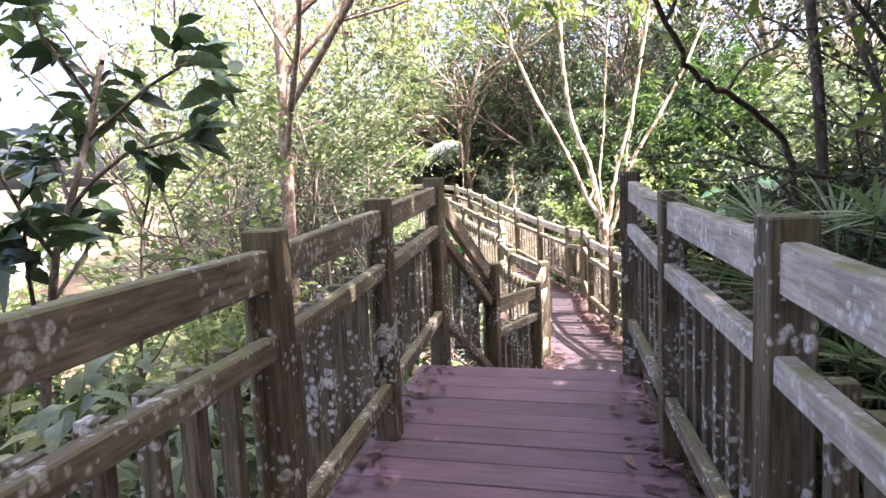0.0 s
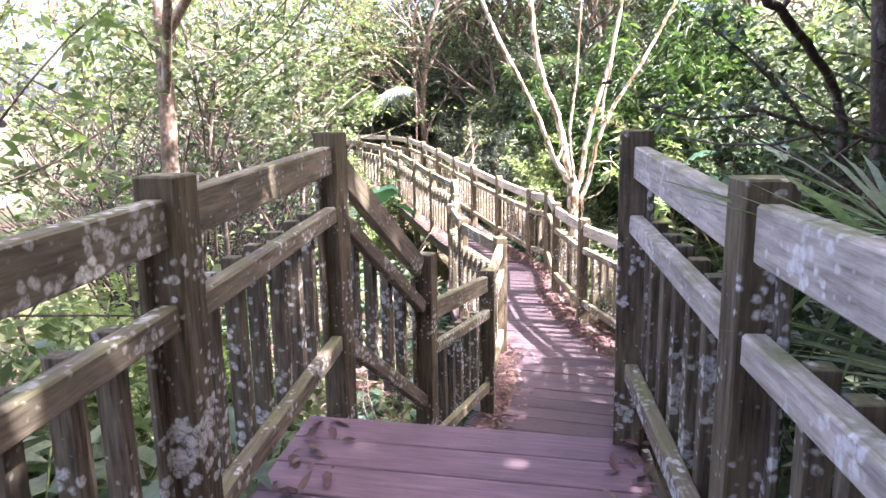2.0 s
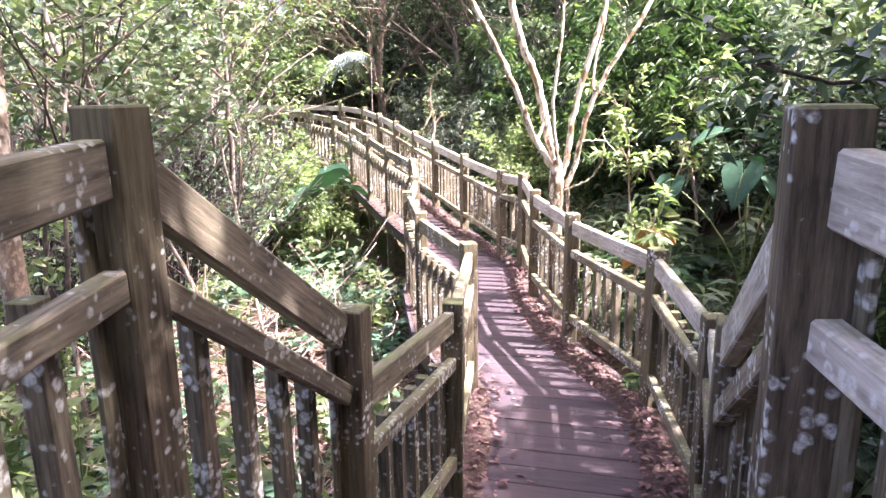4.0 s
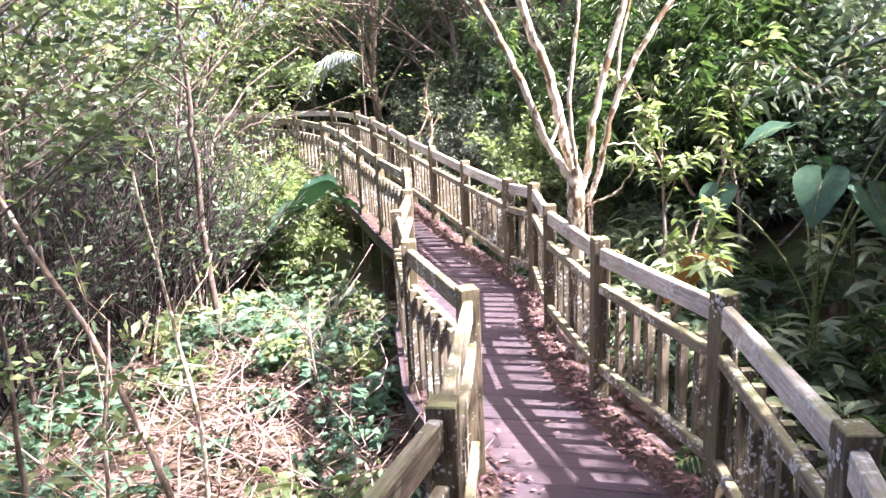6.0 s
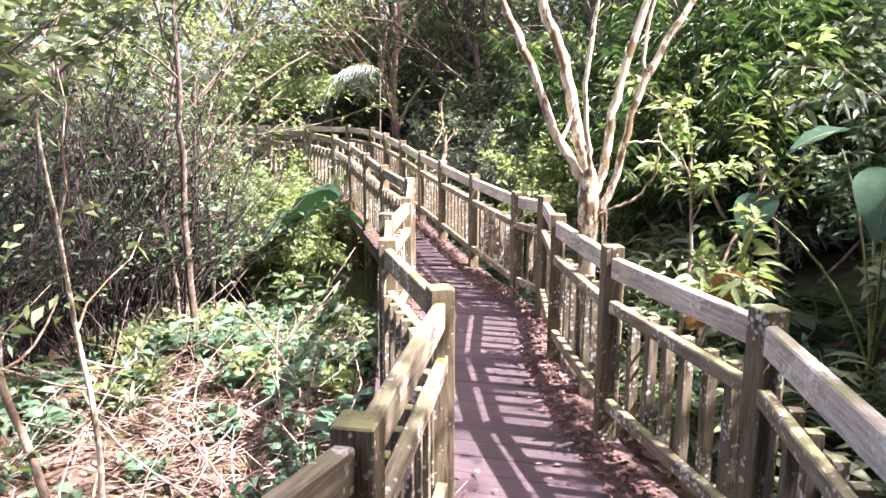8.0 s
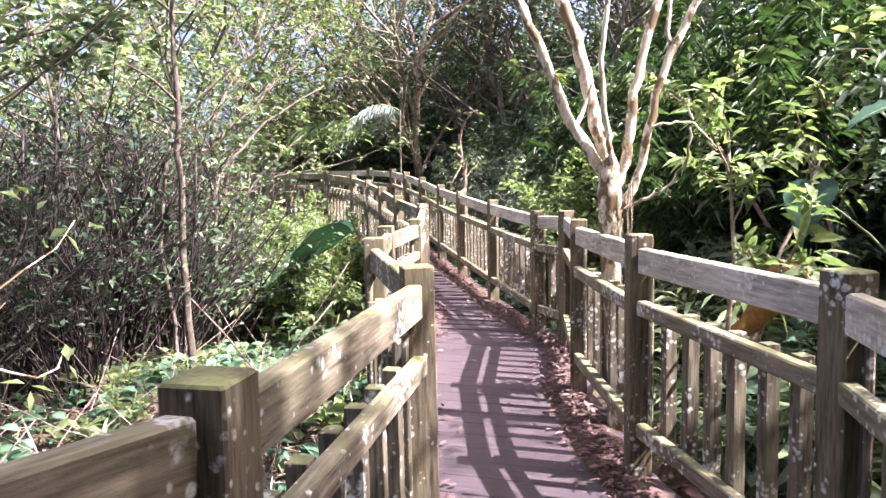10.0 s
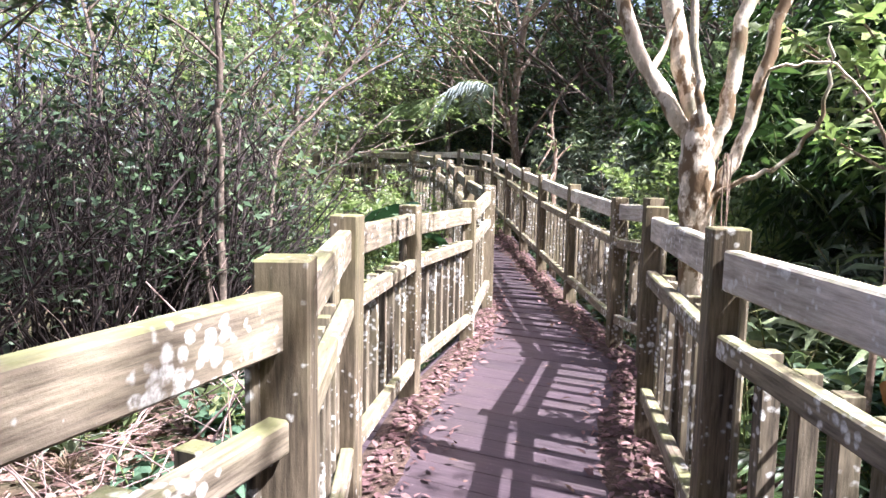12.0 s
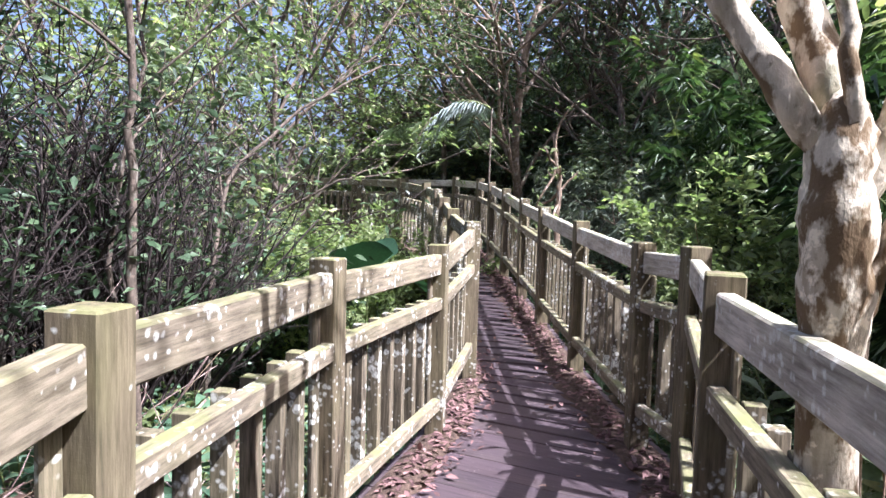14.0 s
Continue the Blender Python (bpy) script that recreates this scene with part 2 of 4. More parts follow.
def beam_mesh(length, w, h, mat, ch=0.006):
    """A timber along x from 0 to length, centred on y and z, with worn edges."""
    key = (round(length, 2), w, h, mat.name)
    if key not in BEAMS:
        a, b = w / 2, h / 2
        ring = [(-a + ch, -b), (a - ch, -b), (a, -b + ch), (a, b - ch), (a - ch, b), (-a + ch, b), (-a, b - ch), (-a, -b + ch)]
        small = [(y * (1 - ch / a), z * (1 - ch / b)) for y, z in ring]
        v = [(0, y, z) for y, z in small] + [(ch, y, z) for y, z in ring] + [(length - ch, y, z) for y, z in ring] + [(length, y, z) for y, z in small]
        f = [tuple(range(7, -1, -1)), tuple(range(24, 32))]
        for r in range(3):
            for i in range(8):
                j = (i + 1) % 8
                f.append((r * 8 + i, r * 8 + j, r * 8 + 8 + j, r * 8 + 8 + i))
        BEAMS[key] = mesh_of("timber", v, f, mat)
    return BEAMS[key]


def along(p, q, roll_up=(0, 0, 1)):
    """The pose whose x axis runs from p to q, z as near up as can be; and the length."""
    p, q = Vector(p), Vector(q)
    x = (q - p).normalized()
    up = Vector(roll_up)
    if abs(x.dot(up)) > 0.98:
        up = Vector((0, 1, 0))
    y = up.cross(x).normalized()
    z = x.cross(y)
    m = Matrix((x, y, z)).transposed().to_4x4()
    m.translation = p
    return m, (q - p).length


def timber(name, p, q, w, h, mat, parent, origin, label=""):
    m, n = along(p, q)
    return part(name, beam_mesh(n, w, h, mat), parent, Matrix.Translation(-Vector(origin)) @ m, label)


def lerp(a, b, t):
    return a + (b - a) * t


# ---- the walk's plan: posts of both fences (x, y, top), deck heights ----
LEFT = [(-0.86, -3.2, 1.14), (-0.88, -1.9, 1.14), (-0.9, -0.6, 1.14), (-0.92, 0.7, 1.14), (-0.93, 1.99, 1.13), (-0.955, 3.22, 1.155), (-0.966, 4.54, 1.22),
        (-0.73, 5.43, 0.52), (-0.46, 6.635, 0.165), (-0.433, 7.97, 0.165), (-0.915, 9.11, 0.172), (-1.184, 10.42, 0.152), (-1.29, 11.84, 0.13),
        (-1.462, 12.94, 0.236), (-2.0, 14.03, 0.316), (-2.51, 15.2, 0.425), (-3.09, 16.54, 0.541), (-3.72, 17.7, 0.65), (-4.55, 18.65, 0.75),
        (-5.65, 19.35, 0.8), (-6.9, 19.7, 0.83), (-8.2, 19.8, 0.85), (-9.5, 19.7, 0.86)]
RIGHT = [(0.62, -3.4, 1.14), (0.57, -2.1, 1.14), (0.52, -0.85, 1.14), (0.46, 0.45, 1.14), (0.406, 1.765, 1.148), (0.343, 3.128, 1.15), (0.277, 4.31, 1.213),
         (0.53, 5.4, 0.5), (0.81, 6.43, 0.17), (0.834, 7.767, 0.177), (0.391, 8.96, 0.189), (0.138, 10.257, 0.193), (0.07, 11.527, 0.197),
         (-0.19, 12.057, 0.18), (-0.756, 13.395, 0.256), (-1.298, 14.685, 0.35), (-1.79, 15.855, 0.435), (-2.282, 16.918, 0.571), (-2.796, 18.023, 0.685),
         (-3.396, 19.278, 0.778), (-4.12, 20.114, 0.834), (-5.35, 20.75, 0.85), (-6.65, 21.0, 0.86), (-7.95, 21.0, 0.86), (-9.25, 20.85, 0.86)]
UP_EDGE, LOW = 4.42, -0.97
RISE, TREAD, STAIR_END = 0.194, 0.27, 5.5


def deck_z(y):
    """Height of the lower walkway, which climbs gently further on."""
    return float(np.interp(y, (5, 12, 13.4, 14.7, 15.85, 16.9, 18, 19.3, 20.2, 30), (LOW, -0.965, -0.89, -0.79, -0.705, -0.585, -0.47, -0.37, -0.32, -0.3)))


# pairs of left and right deck edges along the lower walkway
PAIRS = [((-0.7, 5.5), (0.55, 5.5)), ((-0.46, 6.635), (0.81, 6.43)), ((-0.433, 7.97), (0.834, 7.767)), ((-0.915, 9.11), (0.391, 8.96)),
         ((-1.184, 10.42), (0.138, 10.257)), ((-1.29, 11.84), (0.07, 11.65)), ((-1.462, 12.94), (-0.5, 12.8)), ((-2.0, 14.03), (-1.16, 14.36)),
         ((-2.51, 15.2), (-1.68, 15.58)), ((-3.09, 16.54), (-2.26, 16.87)), ((-3.72, 17.7), (-2.95, 18.35)), ((-4.55, 18.65), (-3.65, 19.57)),
         ((-5.65, 19.35), (-5.1, 20.62)), ((-6.9, 19.7), (-6.65, 21.0)), ((-8.2, 19.8), (-7.95, 21.0)), ((-9.5, 19.7), (-9.25, 20.85))]
CENTRE = np.array([((a[0] + b[0]) / 2, (a[1] + b[1]) / 2) for a, b in [((-0.3, -12), (-0.1, -12)), ((-0.9, -1), (0.5, -1)), ((-0.95, 4.4), (0.3, 4.4))] + PAIRS] + [(-11.5, 21.5), (-14.0, 27.0), (-18.0, 70.0)])


def beside(x, y):
    """How far (x, y) lies from the line walked: to its right, positive; to its left, negative."""
    p = np.array((x, y))
    a, b = CENTRE[:-1], CENTRE[1:]
    d = b - a
    t = np.clip(((p - a) * d).sum(1) / (d * d).sum(1), 0, 1)
    off = p - (a + d * t[:, None])
    i = int(np.argmin((off ** 2).sum(1)))
    side = d[i][1] * off[i][0] - d[i][0] * off[i][1]
    return math.copysign(math.hypot(*off[i]), side)


def ground_z(x, y):
    s = beside(x, y)
    base = float(np.interp(y, (-10, 3, 7, 11, 14, 18, 30), (-0.5, -0.55, -1.25, -1.3, -1.75, -1.5, -1.2)))
    if s > 0:
        rise = max(0.0, s - 1.6)
        h = base + 0.3 * min(s, 1.6) / 1.6 + 0.42 * rise if s < 14 else base + 0.3 + 0.42 * 12.4 + (s - 14) * 0.2
        h = min(h, 11)
    else:
        h = base - 0.04 * min(-s, 5) - 0.45 * max(0.0, -s - 6.0)
        h = max(h, -7.5)
    return h + 0.14 * noise.noise((x * 0.7, y * 0.7, 3.1)) + 0.05 * noise.noise((x * 2.3, y * 2.3, 1.7))


# ---- ground ----
def build_ground():
    ax = sorted({round(v, 3) for v in np.concatenate([np.arange(-14, 14, 0.4), np.linspace(-60, -14, 20), np.linspace(14, 60, 20), (-1500, -500, -200, -100, 100, 200, 500, 1500)])})
    ay = sorted({round(v, 3) for v in np.concatenate([np.arange(-8, 32, 0.4), np.linspace(-60, -8, 18), np.linspace(32, 80, 20), (-1500, -500, -200, -100, 120, 200, 500, 1500)])})
    v = [(x, y, ground_z(x, y)) for y in ay for x in ax]
    n = len(ax)
    f = [(j * n + i, j * n + i + 1, (j + 1) * n + i + 1, (j + 1) * n + i) for j in range(len(ay) - 1) for i in range(n - 1)]
    tagged(new("ground", mesh_of("ground", v, f, GROUND, True)), "brown leaf-strewn forest floor sloping up beside the boardwalk", "ground", kind="structure")


build_ground()


# Added mirror sheet: reflects the sky to whiten the view below the horizon.
SKY_SHEET = Mat("pale_sky_mirror", 0.08)
SKY_SHEET.b.inputs["Specular IOR Level"].default_value = 0.5
_w = SKY_SHEET.noise(SKY_SHEET.tc, 1.5, 3.0)
SKY_SHEET.colour(SKY_SHEET.ramp(_w, (0.3, (0.16, 0.17, 0.15)), (0.7, (0.24, 0.25, 0.22))))
SKY_SHEET.bump(_w, 0.15, 0.05)
tagged(new("water", mesh_of("water", [(-900, -500, -5.4), (-13, -500, -5.4), (-13, 60, -5.4), (-900, 60, -5.4)], [(0, 1, 2, 3)], SKY_SHEET.m)), "pale reflective sheet added to mirror bright sky below the open side of the slope", "water", kind="structure")


# ---- fences ----
def fence_section(a, b, ta=None, tb=None, base_a=None, base_b=None, out=-1, last=False, n_bal=None):
    """One post and the rails and balusters from it to the next post. out: the side (left -1, right 1) on which the balusters stand."""
    (ax, ay, az), (bx, by, bz) = a, b
    ta, tb = az if ta is None else ta, bz if tb is None else tb
    org = Vector((ax, ay, base_a))
    run = Vector((bx - ax, by - ay, 0))
    length = run.length
    d = run.normalized()
    side = Vector((d.y, -d.x, 0)) * out
    rng = random.Random(int(ax * 977 + ay * 131 + out))
    th = thing("railing_section", org, "weathered grey-brown timber railing with lichen, post, three rails and balusters", "railing", "railing sections along the boardwalk")
    foot = ground_z(ax, ay) - 0.2
    post = part("post", beam_mesh(az - foot, 0.105, 0.105, WOOD_POST, 0.005), th,
                Matrix.Translation(-org) @ Matrix.Translation((ax, ay, foot)) @ Matrix.Rotation(math.atan2(d.y, d.x), 4, "Z") @ pose(0, 0, 0, 0, -90, 0) @ pose(0, 0, 0, rng.uniform(-2, 2), rng.uniform(-.5, .5), rng.uniform(-.5, .5)))
    if last:
        return th

    def at(s, off, z):
        q = Vector((ax, ay, 0)) + d * s + side * off
        k = s / length
        return (q.x, q.y, lerp(ta, tb, k) + z)

    g = 0.054
    # Only the right side gets the timber with skylight in its colour.
    rail = WOOD_RAIL if out < 0 else WOOD_RAIL_SKYLIT
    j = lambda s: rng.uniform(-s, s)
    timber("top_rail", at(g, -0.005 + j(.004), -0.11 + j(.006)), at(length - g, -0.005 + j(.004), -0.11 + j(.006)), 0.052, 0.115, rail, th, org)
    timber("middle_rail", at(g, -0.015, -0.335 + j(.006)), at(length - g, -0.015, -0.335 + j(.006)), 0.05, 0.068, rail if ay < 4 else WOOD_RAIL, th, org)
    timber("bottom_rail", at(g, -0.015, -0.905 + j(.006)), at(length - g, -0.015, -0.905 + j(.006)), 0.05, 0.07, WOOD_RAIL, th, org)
    for s in (g + 0.012, length - g - 0.012):
        p, q = at(s, 0.03, -0.17), at(s, 0.03, -0.95)
        timber("batten", q, p, 0.022, 0.045, WOOD_BAL, th, org)
    n = n_bal or max(2, round((length - 0.12) / 0.163) - 1)
    slope = (tb - ta) / length
    for i in range(n):
        s = g + (length - 2 * g) * (i + 1) / (n + 1) + j(.008)
        top, low = at(s, 0.036, -0.301 + j(.004)), at(s + j(.006), 0.036, -0.955)
        m = Matrix.Translation(-org) @ Matrix.Translation(low) @ Matrix.Rotation(math.atan2(d.y, d.x) + j(.05), 4, "Z") @ pose(0, 0, 0, 0, -90 + j(.6), 0)
        part("baluster", beam_mesh(top[2] - low[2], 0.05, 0.048, WOOD_BAL, 0.002), th, m)
    return th


def base_of(p):
    return 0.0 if p[1] < 4.6 else (LOW if p[1] < 12 else deck_z(p[1]))


for line, out in ((LEFT, -1), (RIGHT, 1)):
    for k, (a, b) in enumerate(zip(line[:-1], line[1:])):
        ta = 0.28 if abs(a[1] - 5.41) < 0.05 else None
        fence_section(a, b, ta, None, base_of(a), base_of(b), out)
    fence_section(line[-1], line[-1][:1] + (line[-1][1] - 1, line[-1][2]), None, None, base_of(line[-1]), 0, out, True)


# ---- decks, steps and their beams ----
def plank(parent, name, corners, z, thick, mat, drop=(0, 0)):
    """A board from its four plan corners (left-near, right-near, right-far, left-far), with x along the board."""
    c = [Vector((x, y, 0)) for x, y in corners]
    mid = sum(c, Vector()) / 4
    x = ((c[1] + c[2]) - (c[0] + c[3])).normalized()
    ang = math.atan2(x.y, x.x)
    inv = Matrix.Rotation(-ang, 3, "Z")
    l = [inv @ (p - mid) for p in c]
    e = 0.004
    v = [(p.x, p.y, -thick) for p in l] + [(p.x, p.y, -e) for p in l] + [(p.x * 0.998, p.y - math.copysign(e, p.y), 0) for p in l]
    f = [(3, 2, 1, 0), (8, 9, 10, 11)]
    for r in (0, 4):
        for i in range(4):
            k = (i + 1) % 4
            f.append((r + i, r + k, r + 4 + k, r + 4 + i))
    return part(name, mesh_of(name, v, f, mat), parent, Matrix.Translation((mid.x, mid.y, z)) @ Matrix.Rotation(ang, 4, "Z") @ pose(0, 0, 0, drop[0], drop[1], 0))


rng = random.Random(5)
upper_deck = tagged(new("floor_upper"), "purple-brown timber deck of crosswise boards with fallen leaves", "deck", kind="structure")
y = UP_EDGE
while y > -3.6:
    w = 0.198
    xl, xr = lerp(-0.93, -1.07, (y + 3) / 7.4), lerp(0.62, 0.30, (y + 3) / 7.4)
    sk = 0.10
    plank(upper_deck, "deck_board", [(xl, y - w + 0.002), (xr, y - w + 0.002 - sk), (xr, y - sk), (xl, y)], rng.uniform(-.002, .002), 0.035, DECK_UP, (rng.uniform(-.2, .2), 0))
    y -= w + 0.004
steps = tagged(new("stairs"), "timber steps leading down from the upper deck", "stairs", kind="structure")
for i in range(1, 5):
    y0 = UP_EDGE + (i - 1) * TREAD
    xl, xr = lerp(-0.93, -0.72, (i - 1) / 4), lerp(0.25, 0.5, (i - 1) / 4)
    for k in (0, 1):
        ya = y0 - 0.02 + k * (TREAD / 2)
        plank(steps, "tread_board", [(xl, ya), (xr, ya - .08), (xr, ya + TREAD / 2 - .008 - .08), (xl, ya + TREAD / 2 - .008)], -RISE * i, 0.035, DECK_UP)
for i in range(1, 6):
    y0 = UP_EDGE - 0.02 + (i - 1) * TREAD
    xl, xr = lerp(-0.92, -0.72, (i - 1) / 4), lerp(0.25, 0.5, (i - 1) / 4)
    timber("riser_board", (xl, y0 - .02, -RISE * i + RISE / 2 - .02), (xr, y0 - .1, -RISE * i + RISE / 2 - .02), 0.022, RISE - 0.045, WOOD_BEAM, steps, (0, 0, 0))
for xa, xb in ((-0.97, -0.76), (0.31, 0.56)):
    timber("stringer", (xa, 4.36, -0.24), (xb, 5.62, -1.08), 0.05, 0.22, WOOD_BEAM, steps, (0, 0, 0))

lower_deck = tagged(new("floor_lower"), "dark worn timber boardwalk, toned deeper for tree shade, bending through the trees with leaf litter along its edges", "boardwalk", kind="structure")
EDGE = []
for (la, ra), (lb, rb) in zip(PAIRS[:-1], PAIRS[1:]):
    mid_len = math.hypot((lb[0] + rb[0] - la[0] - ra[0]) / 2, (lb[1] + rb[1] - la[1] - ra[1]) / 2)
    n = max(1, round(mid_len / 0.2))
    for i in range(n):
        EDGE.append([(lerp(p[0], q[0], k), lerp(p[1], q[1], k)) for p, q in ((la, lb), (ra, rb)) for k in (i / n, (i + 1) / n)])
for l0, l1, r0, r1 in EDGE:
    def wider(l, r, e=0.1):
        v = Vector((r[0] - l[0], r[1] - l[1])).normalized() * e
        return (l[0] - v.x, l[1] - v.y), (r[0] + v.x, r[1] + v.y)
    (a, b), (d, c) = wider(l0, r0), wider(l1, r1)
    g = 0.01
    near = (lerp(a[0], d[0], g), lerp(a[1], d[1], g)), (lerp(b[0], c[0], g), lerp(b[1], c[1], g))
    far = (lerp(b[0], c[0], 1 - g), lerp(b[1], c[1], 1 - g)), (lerp(a[0], d[0], 1 - g), lerp(a[1], d[1], 1 - g))
    ym = (a[1] + b[1] + c[1] + d[1]) / 4
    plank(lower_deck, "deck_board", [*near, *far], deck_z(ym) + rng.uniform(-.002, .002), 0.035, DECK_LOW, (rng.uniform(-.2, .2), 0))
for side in (0, 1):
    for p, q in zip(PAIRS[:-1], PAIRS[1:]):
        a, b = p[side], q[side]
        v = Vector((p[1][0] - p[0][0], p[1][1] - p[0][1])).normalized() * (0.06 if side else -0.06)
        ya, yb = (p[0][1] + p[1][1]) / 2, (q[0][1] + q[1][1]) / 2
        timber("edge_beam", (a[0] + v.x, a[1] + v.y, deck_z(ya) - 0.115), (b[0] + v.x, b[1] + v.y, deck_z(yb) - 0.115), 0.055, 0.15, WOOD_BEAM, lower_deck, (0, 0, 0))
for xa, xb in ((-0.98, -1.08), (0.6, 0.33)):
    timber("edge_beam", (xa, -3.4, -0.12), (xb, 4.34, -0.12), 0.055, 0.16, WOOD_BEAM, upper_deck, (0, 0, 0))


# ---- plants: helpers ----
def unit(v):
    return v / np.maximum(np.linalg.norm(v, axis=-1, keepdims=True), 1e-9)


def leaf_geo(P, D, L, W, g, up=1.0, oval=False, droop=0.15):
    """Leaves from their base points P, directions D, lengths L and widths W: vertices and faces."""
    n = len(P)
    D = unit(D)
    N = unit(np.array([0, 0, 1.0]) * up + g.normal(size=(n, 3)) * 0.55)
    S = unit(np.cross(D, N))
    N = unit(np.cross(S, D))
    L, W = np.broadcast_to(L, n)[:, None], np.broadcast_to(W, n)[:, None]
    dr = np.array([0, 0, -1.0]) * L * droop
    if oval:
        ring = [P, P + D * L * .28 + S * W * .46 + N * W * .1 + dr * .05, P + D * L * .65 + S * W * .38 + N * W * .08 + dr * .4, P + D * L + dr,
                P + D * L * .65 - S * W * .38 + N * W * .08 + dr * .4, P + D * L * .28 - S * W * .46 + N * W * .1 + dr * .05, P + D * L * .3 + dr * .06, P + D * L * .66 + dr * .42]
        v = np.stack(ring, 1).reshape(-1, 3)
        f = np.array([(0, 6, 1), (0, 5, 6), (1, 6, 7), (1, 7, 2), (5, 7, 6), (5, 4, 7), (2, 7, 3), (7, 4, 3)])
        k = 8
    else:
        v = np.stack([P, P + D * L * .42 + S * W * .5 + N * W * .14, P + D * L + dr, P + D * L * .42 - S * W * .5 + N * W * .14], 1).reshape(-1, 3)
        f = np.array([(0, 2, 1), (0, 3, 2)])
        k = 4
    return v, (f[None] + (np.arange(n) * k)[:, None, None]).reshape(-1, 3)


def leaf_mesh(name, pieces, mat):
    vs, fs, o = [], [], 0
    for v, f in pieces:
        vs.append(v)
        fs.append(f + o)
        o += len(v)
    v, f = np.concatenate(vs), np.concatenate(fs)
    me = bpy.data.meshes.new(name)
    me.vertices.add(len(v))
    me.vertices.foreach_set("co", v.astype(np.float32).ravel())
    me.loops.add(f.size)
    me.loops.foreach_set("vertex_index", f.astype(np.int32).ravel())
    me.polygons.add(len(f))
    me.polygons.foreach_set("loop_start", np.arange(0, f.size, 3, dtype=np.int32))
    me.update(calc_edges=True)
    me.materials.append(mat)
    return me


def tube_mesh(name, tubes, mat, sides=6, rough=0.0, seed=1):
    """Tapered round limbs from (points, radii)."""
    g = np.random.default_rng(seed)
    v, f = [], []
    for pts, rad in tubes:
        pts = np.asarray(pts, float)
        tan = unit(np.gradient(pts, axis=0))
        ref = np.array([0.3, 0.9, 0.1]) if abs(tan[0][2]) > .8 else np.array([0, 0, 1.0])
        a = unit(np.cross(tan, ref))
        b = np.cross(tan, a)
        o = len(v)
        k = max(3, sides if rad[0] > 0.02 else (5 if rad[0] > .008 else 3))
        for i, p in enumerate(pts):
            for j in range(k):
                t = 2 * math.pi * j / k
                r = rad[i] * (1 + rough * g.normal())
                v.append(tuple(p + (a[i] * math.cos(t) + b[i] * math.sin(t)) * r))
        for i in range(len(pts) - 1):
            for j in range(k):
                q = (j + 1) % k
                f.append((o + i * k + j, o + i * k + q, o + (i + 1) * k + q, o + (i + 1) * k + j))
        f.append(tuple(o + (len(pts) - 1) * k + j for j in range(k)))
    return mesh_of(name, v, f, mat, True)


def grow(g, p, d, length, r, level, tubes, twigs, kids=(4, 4, 4), wob=0.18, lift=0.1, spread=0.9, bare=0.35, ratio=0.62):
    """A limb, its side limbs and twigs; twigs carry the leaves."""
    seg = max(3, int(5 - level))
    pts, d = [np.array(p, float)], unit(np.array(d, float))
    for _ in range(seg):
        d = unit(d + g.normal(size=3) * wob + np.array([0, 0, lift]))
        pts.append(pts[-1] + d * length / seg)
    if level < len(kids) or g.random() < 0.2:
        tubes.append((np.array(pts), np.linspace(r, r * 0.5, seg + 1)))
    if level >= len(kids):
        twigs.append(np.array(pts))
        return
    for k in range(kids[level]):
        t = bare + (1 - bare) * (k + g.random()) / kids[level]
        i = min(int(t * seg), seg - 1)
        q = pts[i] + (pts[i + 1] - pts[i]) * (t * seg - i)
        side = unit(np.cross(d, g.normal(size=3)))
        grow(g, q, unit(pts[i + 1] - pts[i]) + side * spread, length * ratio * g.uniform(.75, 1.15), max(r * 0.45, 0.002), level + 1, tubes, twigs, kids, wob, lift * .6, spread, 0.25, ratio)
    twigs.append(np.array(pts[-2:]))


def leaves_on(g, twigs, per, L, W, up=0.8, oval=False, jitter=0.03, droop=0.2):
    P, D = [], []
    for tw in twigs:
        n = g.poisson(per)
        if n < 1:
            continue
        t = g.random(n) * (len(tw) - 1)
        i = np.minimum(t.astype(int), len(tw) - 2)
        a = tw[i] + (tw[i + 1] - tw[i]) * (t - i)[:, None]
        ax = unit(tw[-1] - tw[0])
        P.append(a + g.normal(size=(n, 3)) * jitter)
        D.append(ax * 0.6 + unit(g.normal(size=(n, 3)) * np.array([1, 1, .5])))
    P, D = np.concatenate(P), np.concatenate(D)
    n = len(P)
    s = g.uniform(.65, 1.25, n)
    return leaf_geo(P, D, L * s, W * s, g, up, oval, droop)


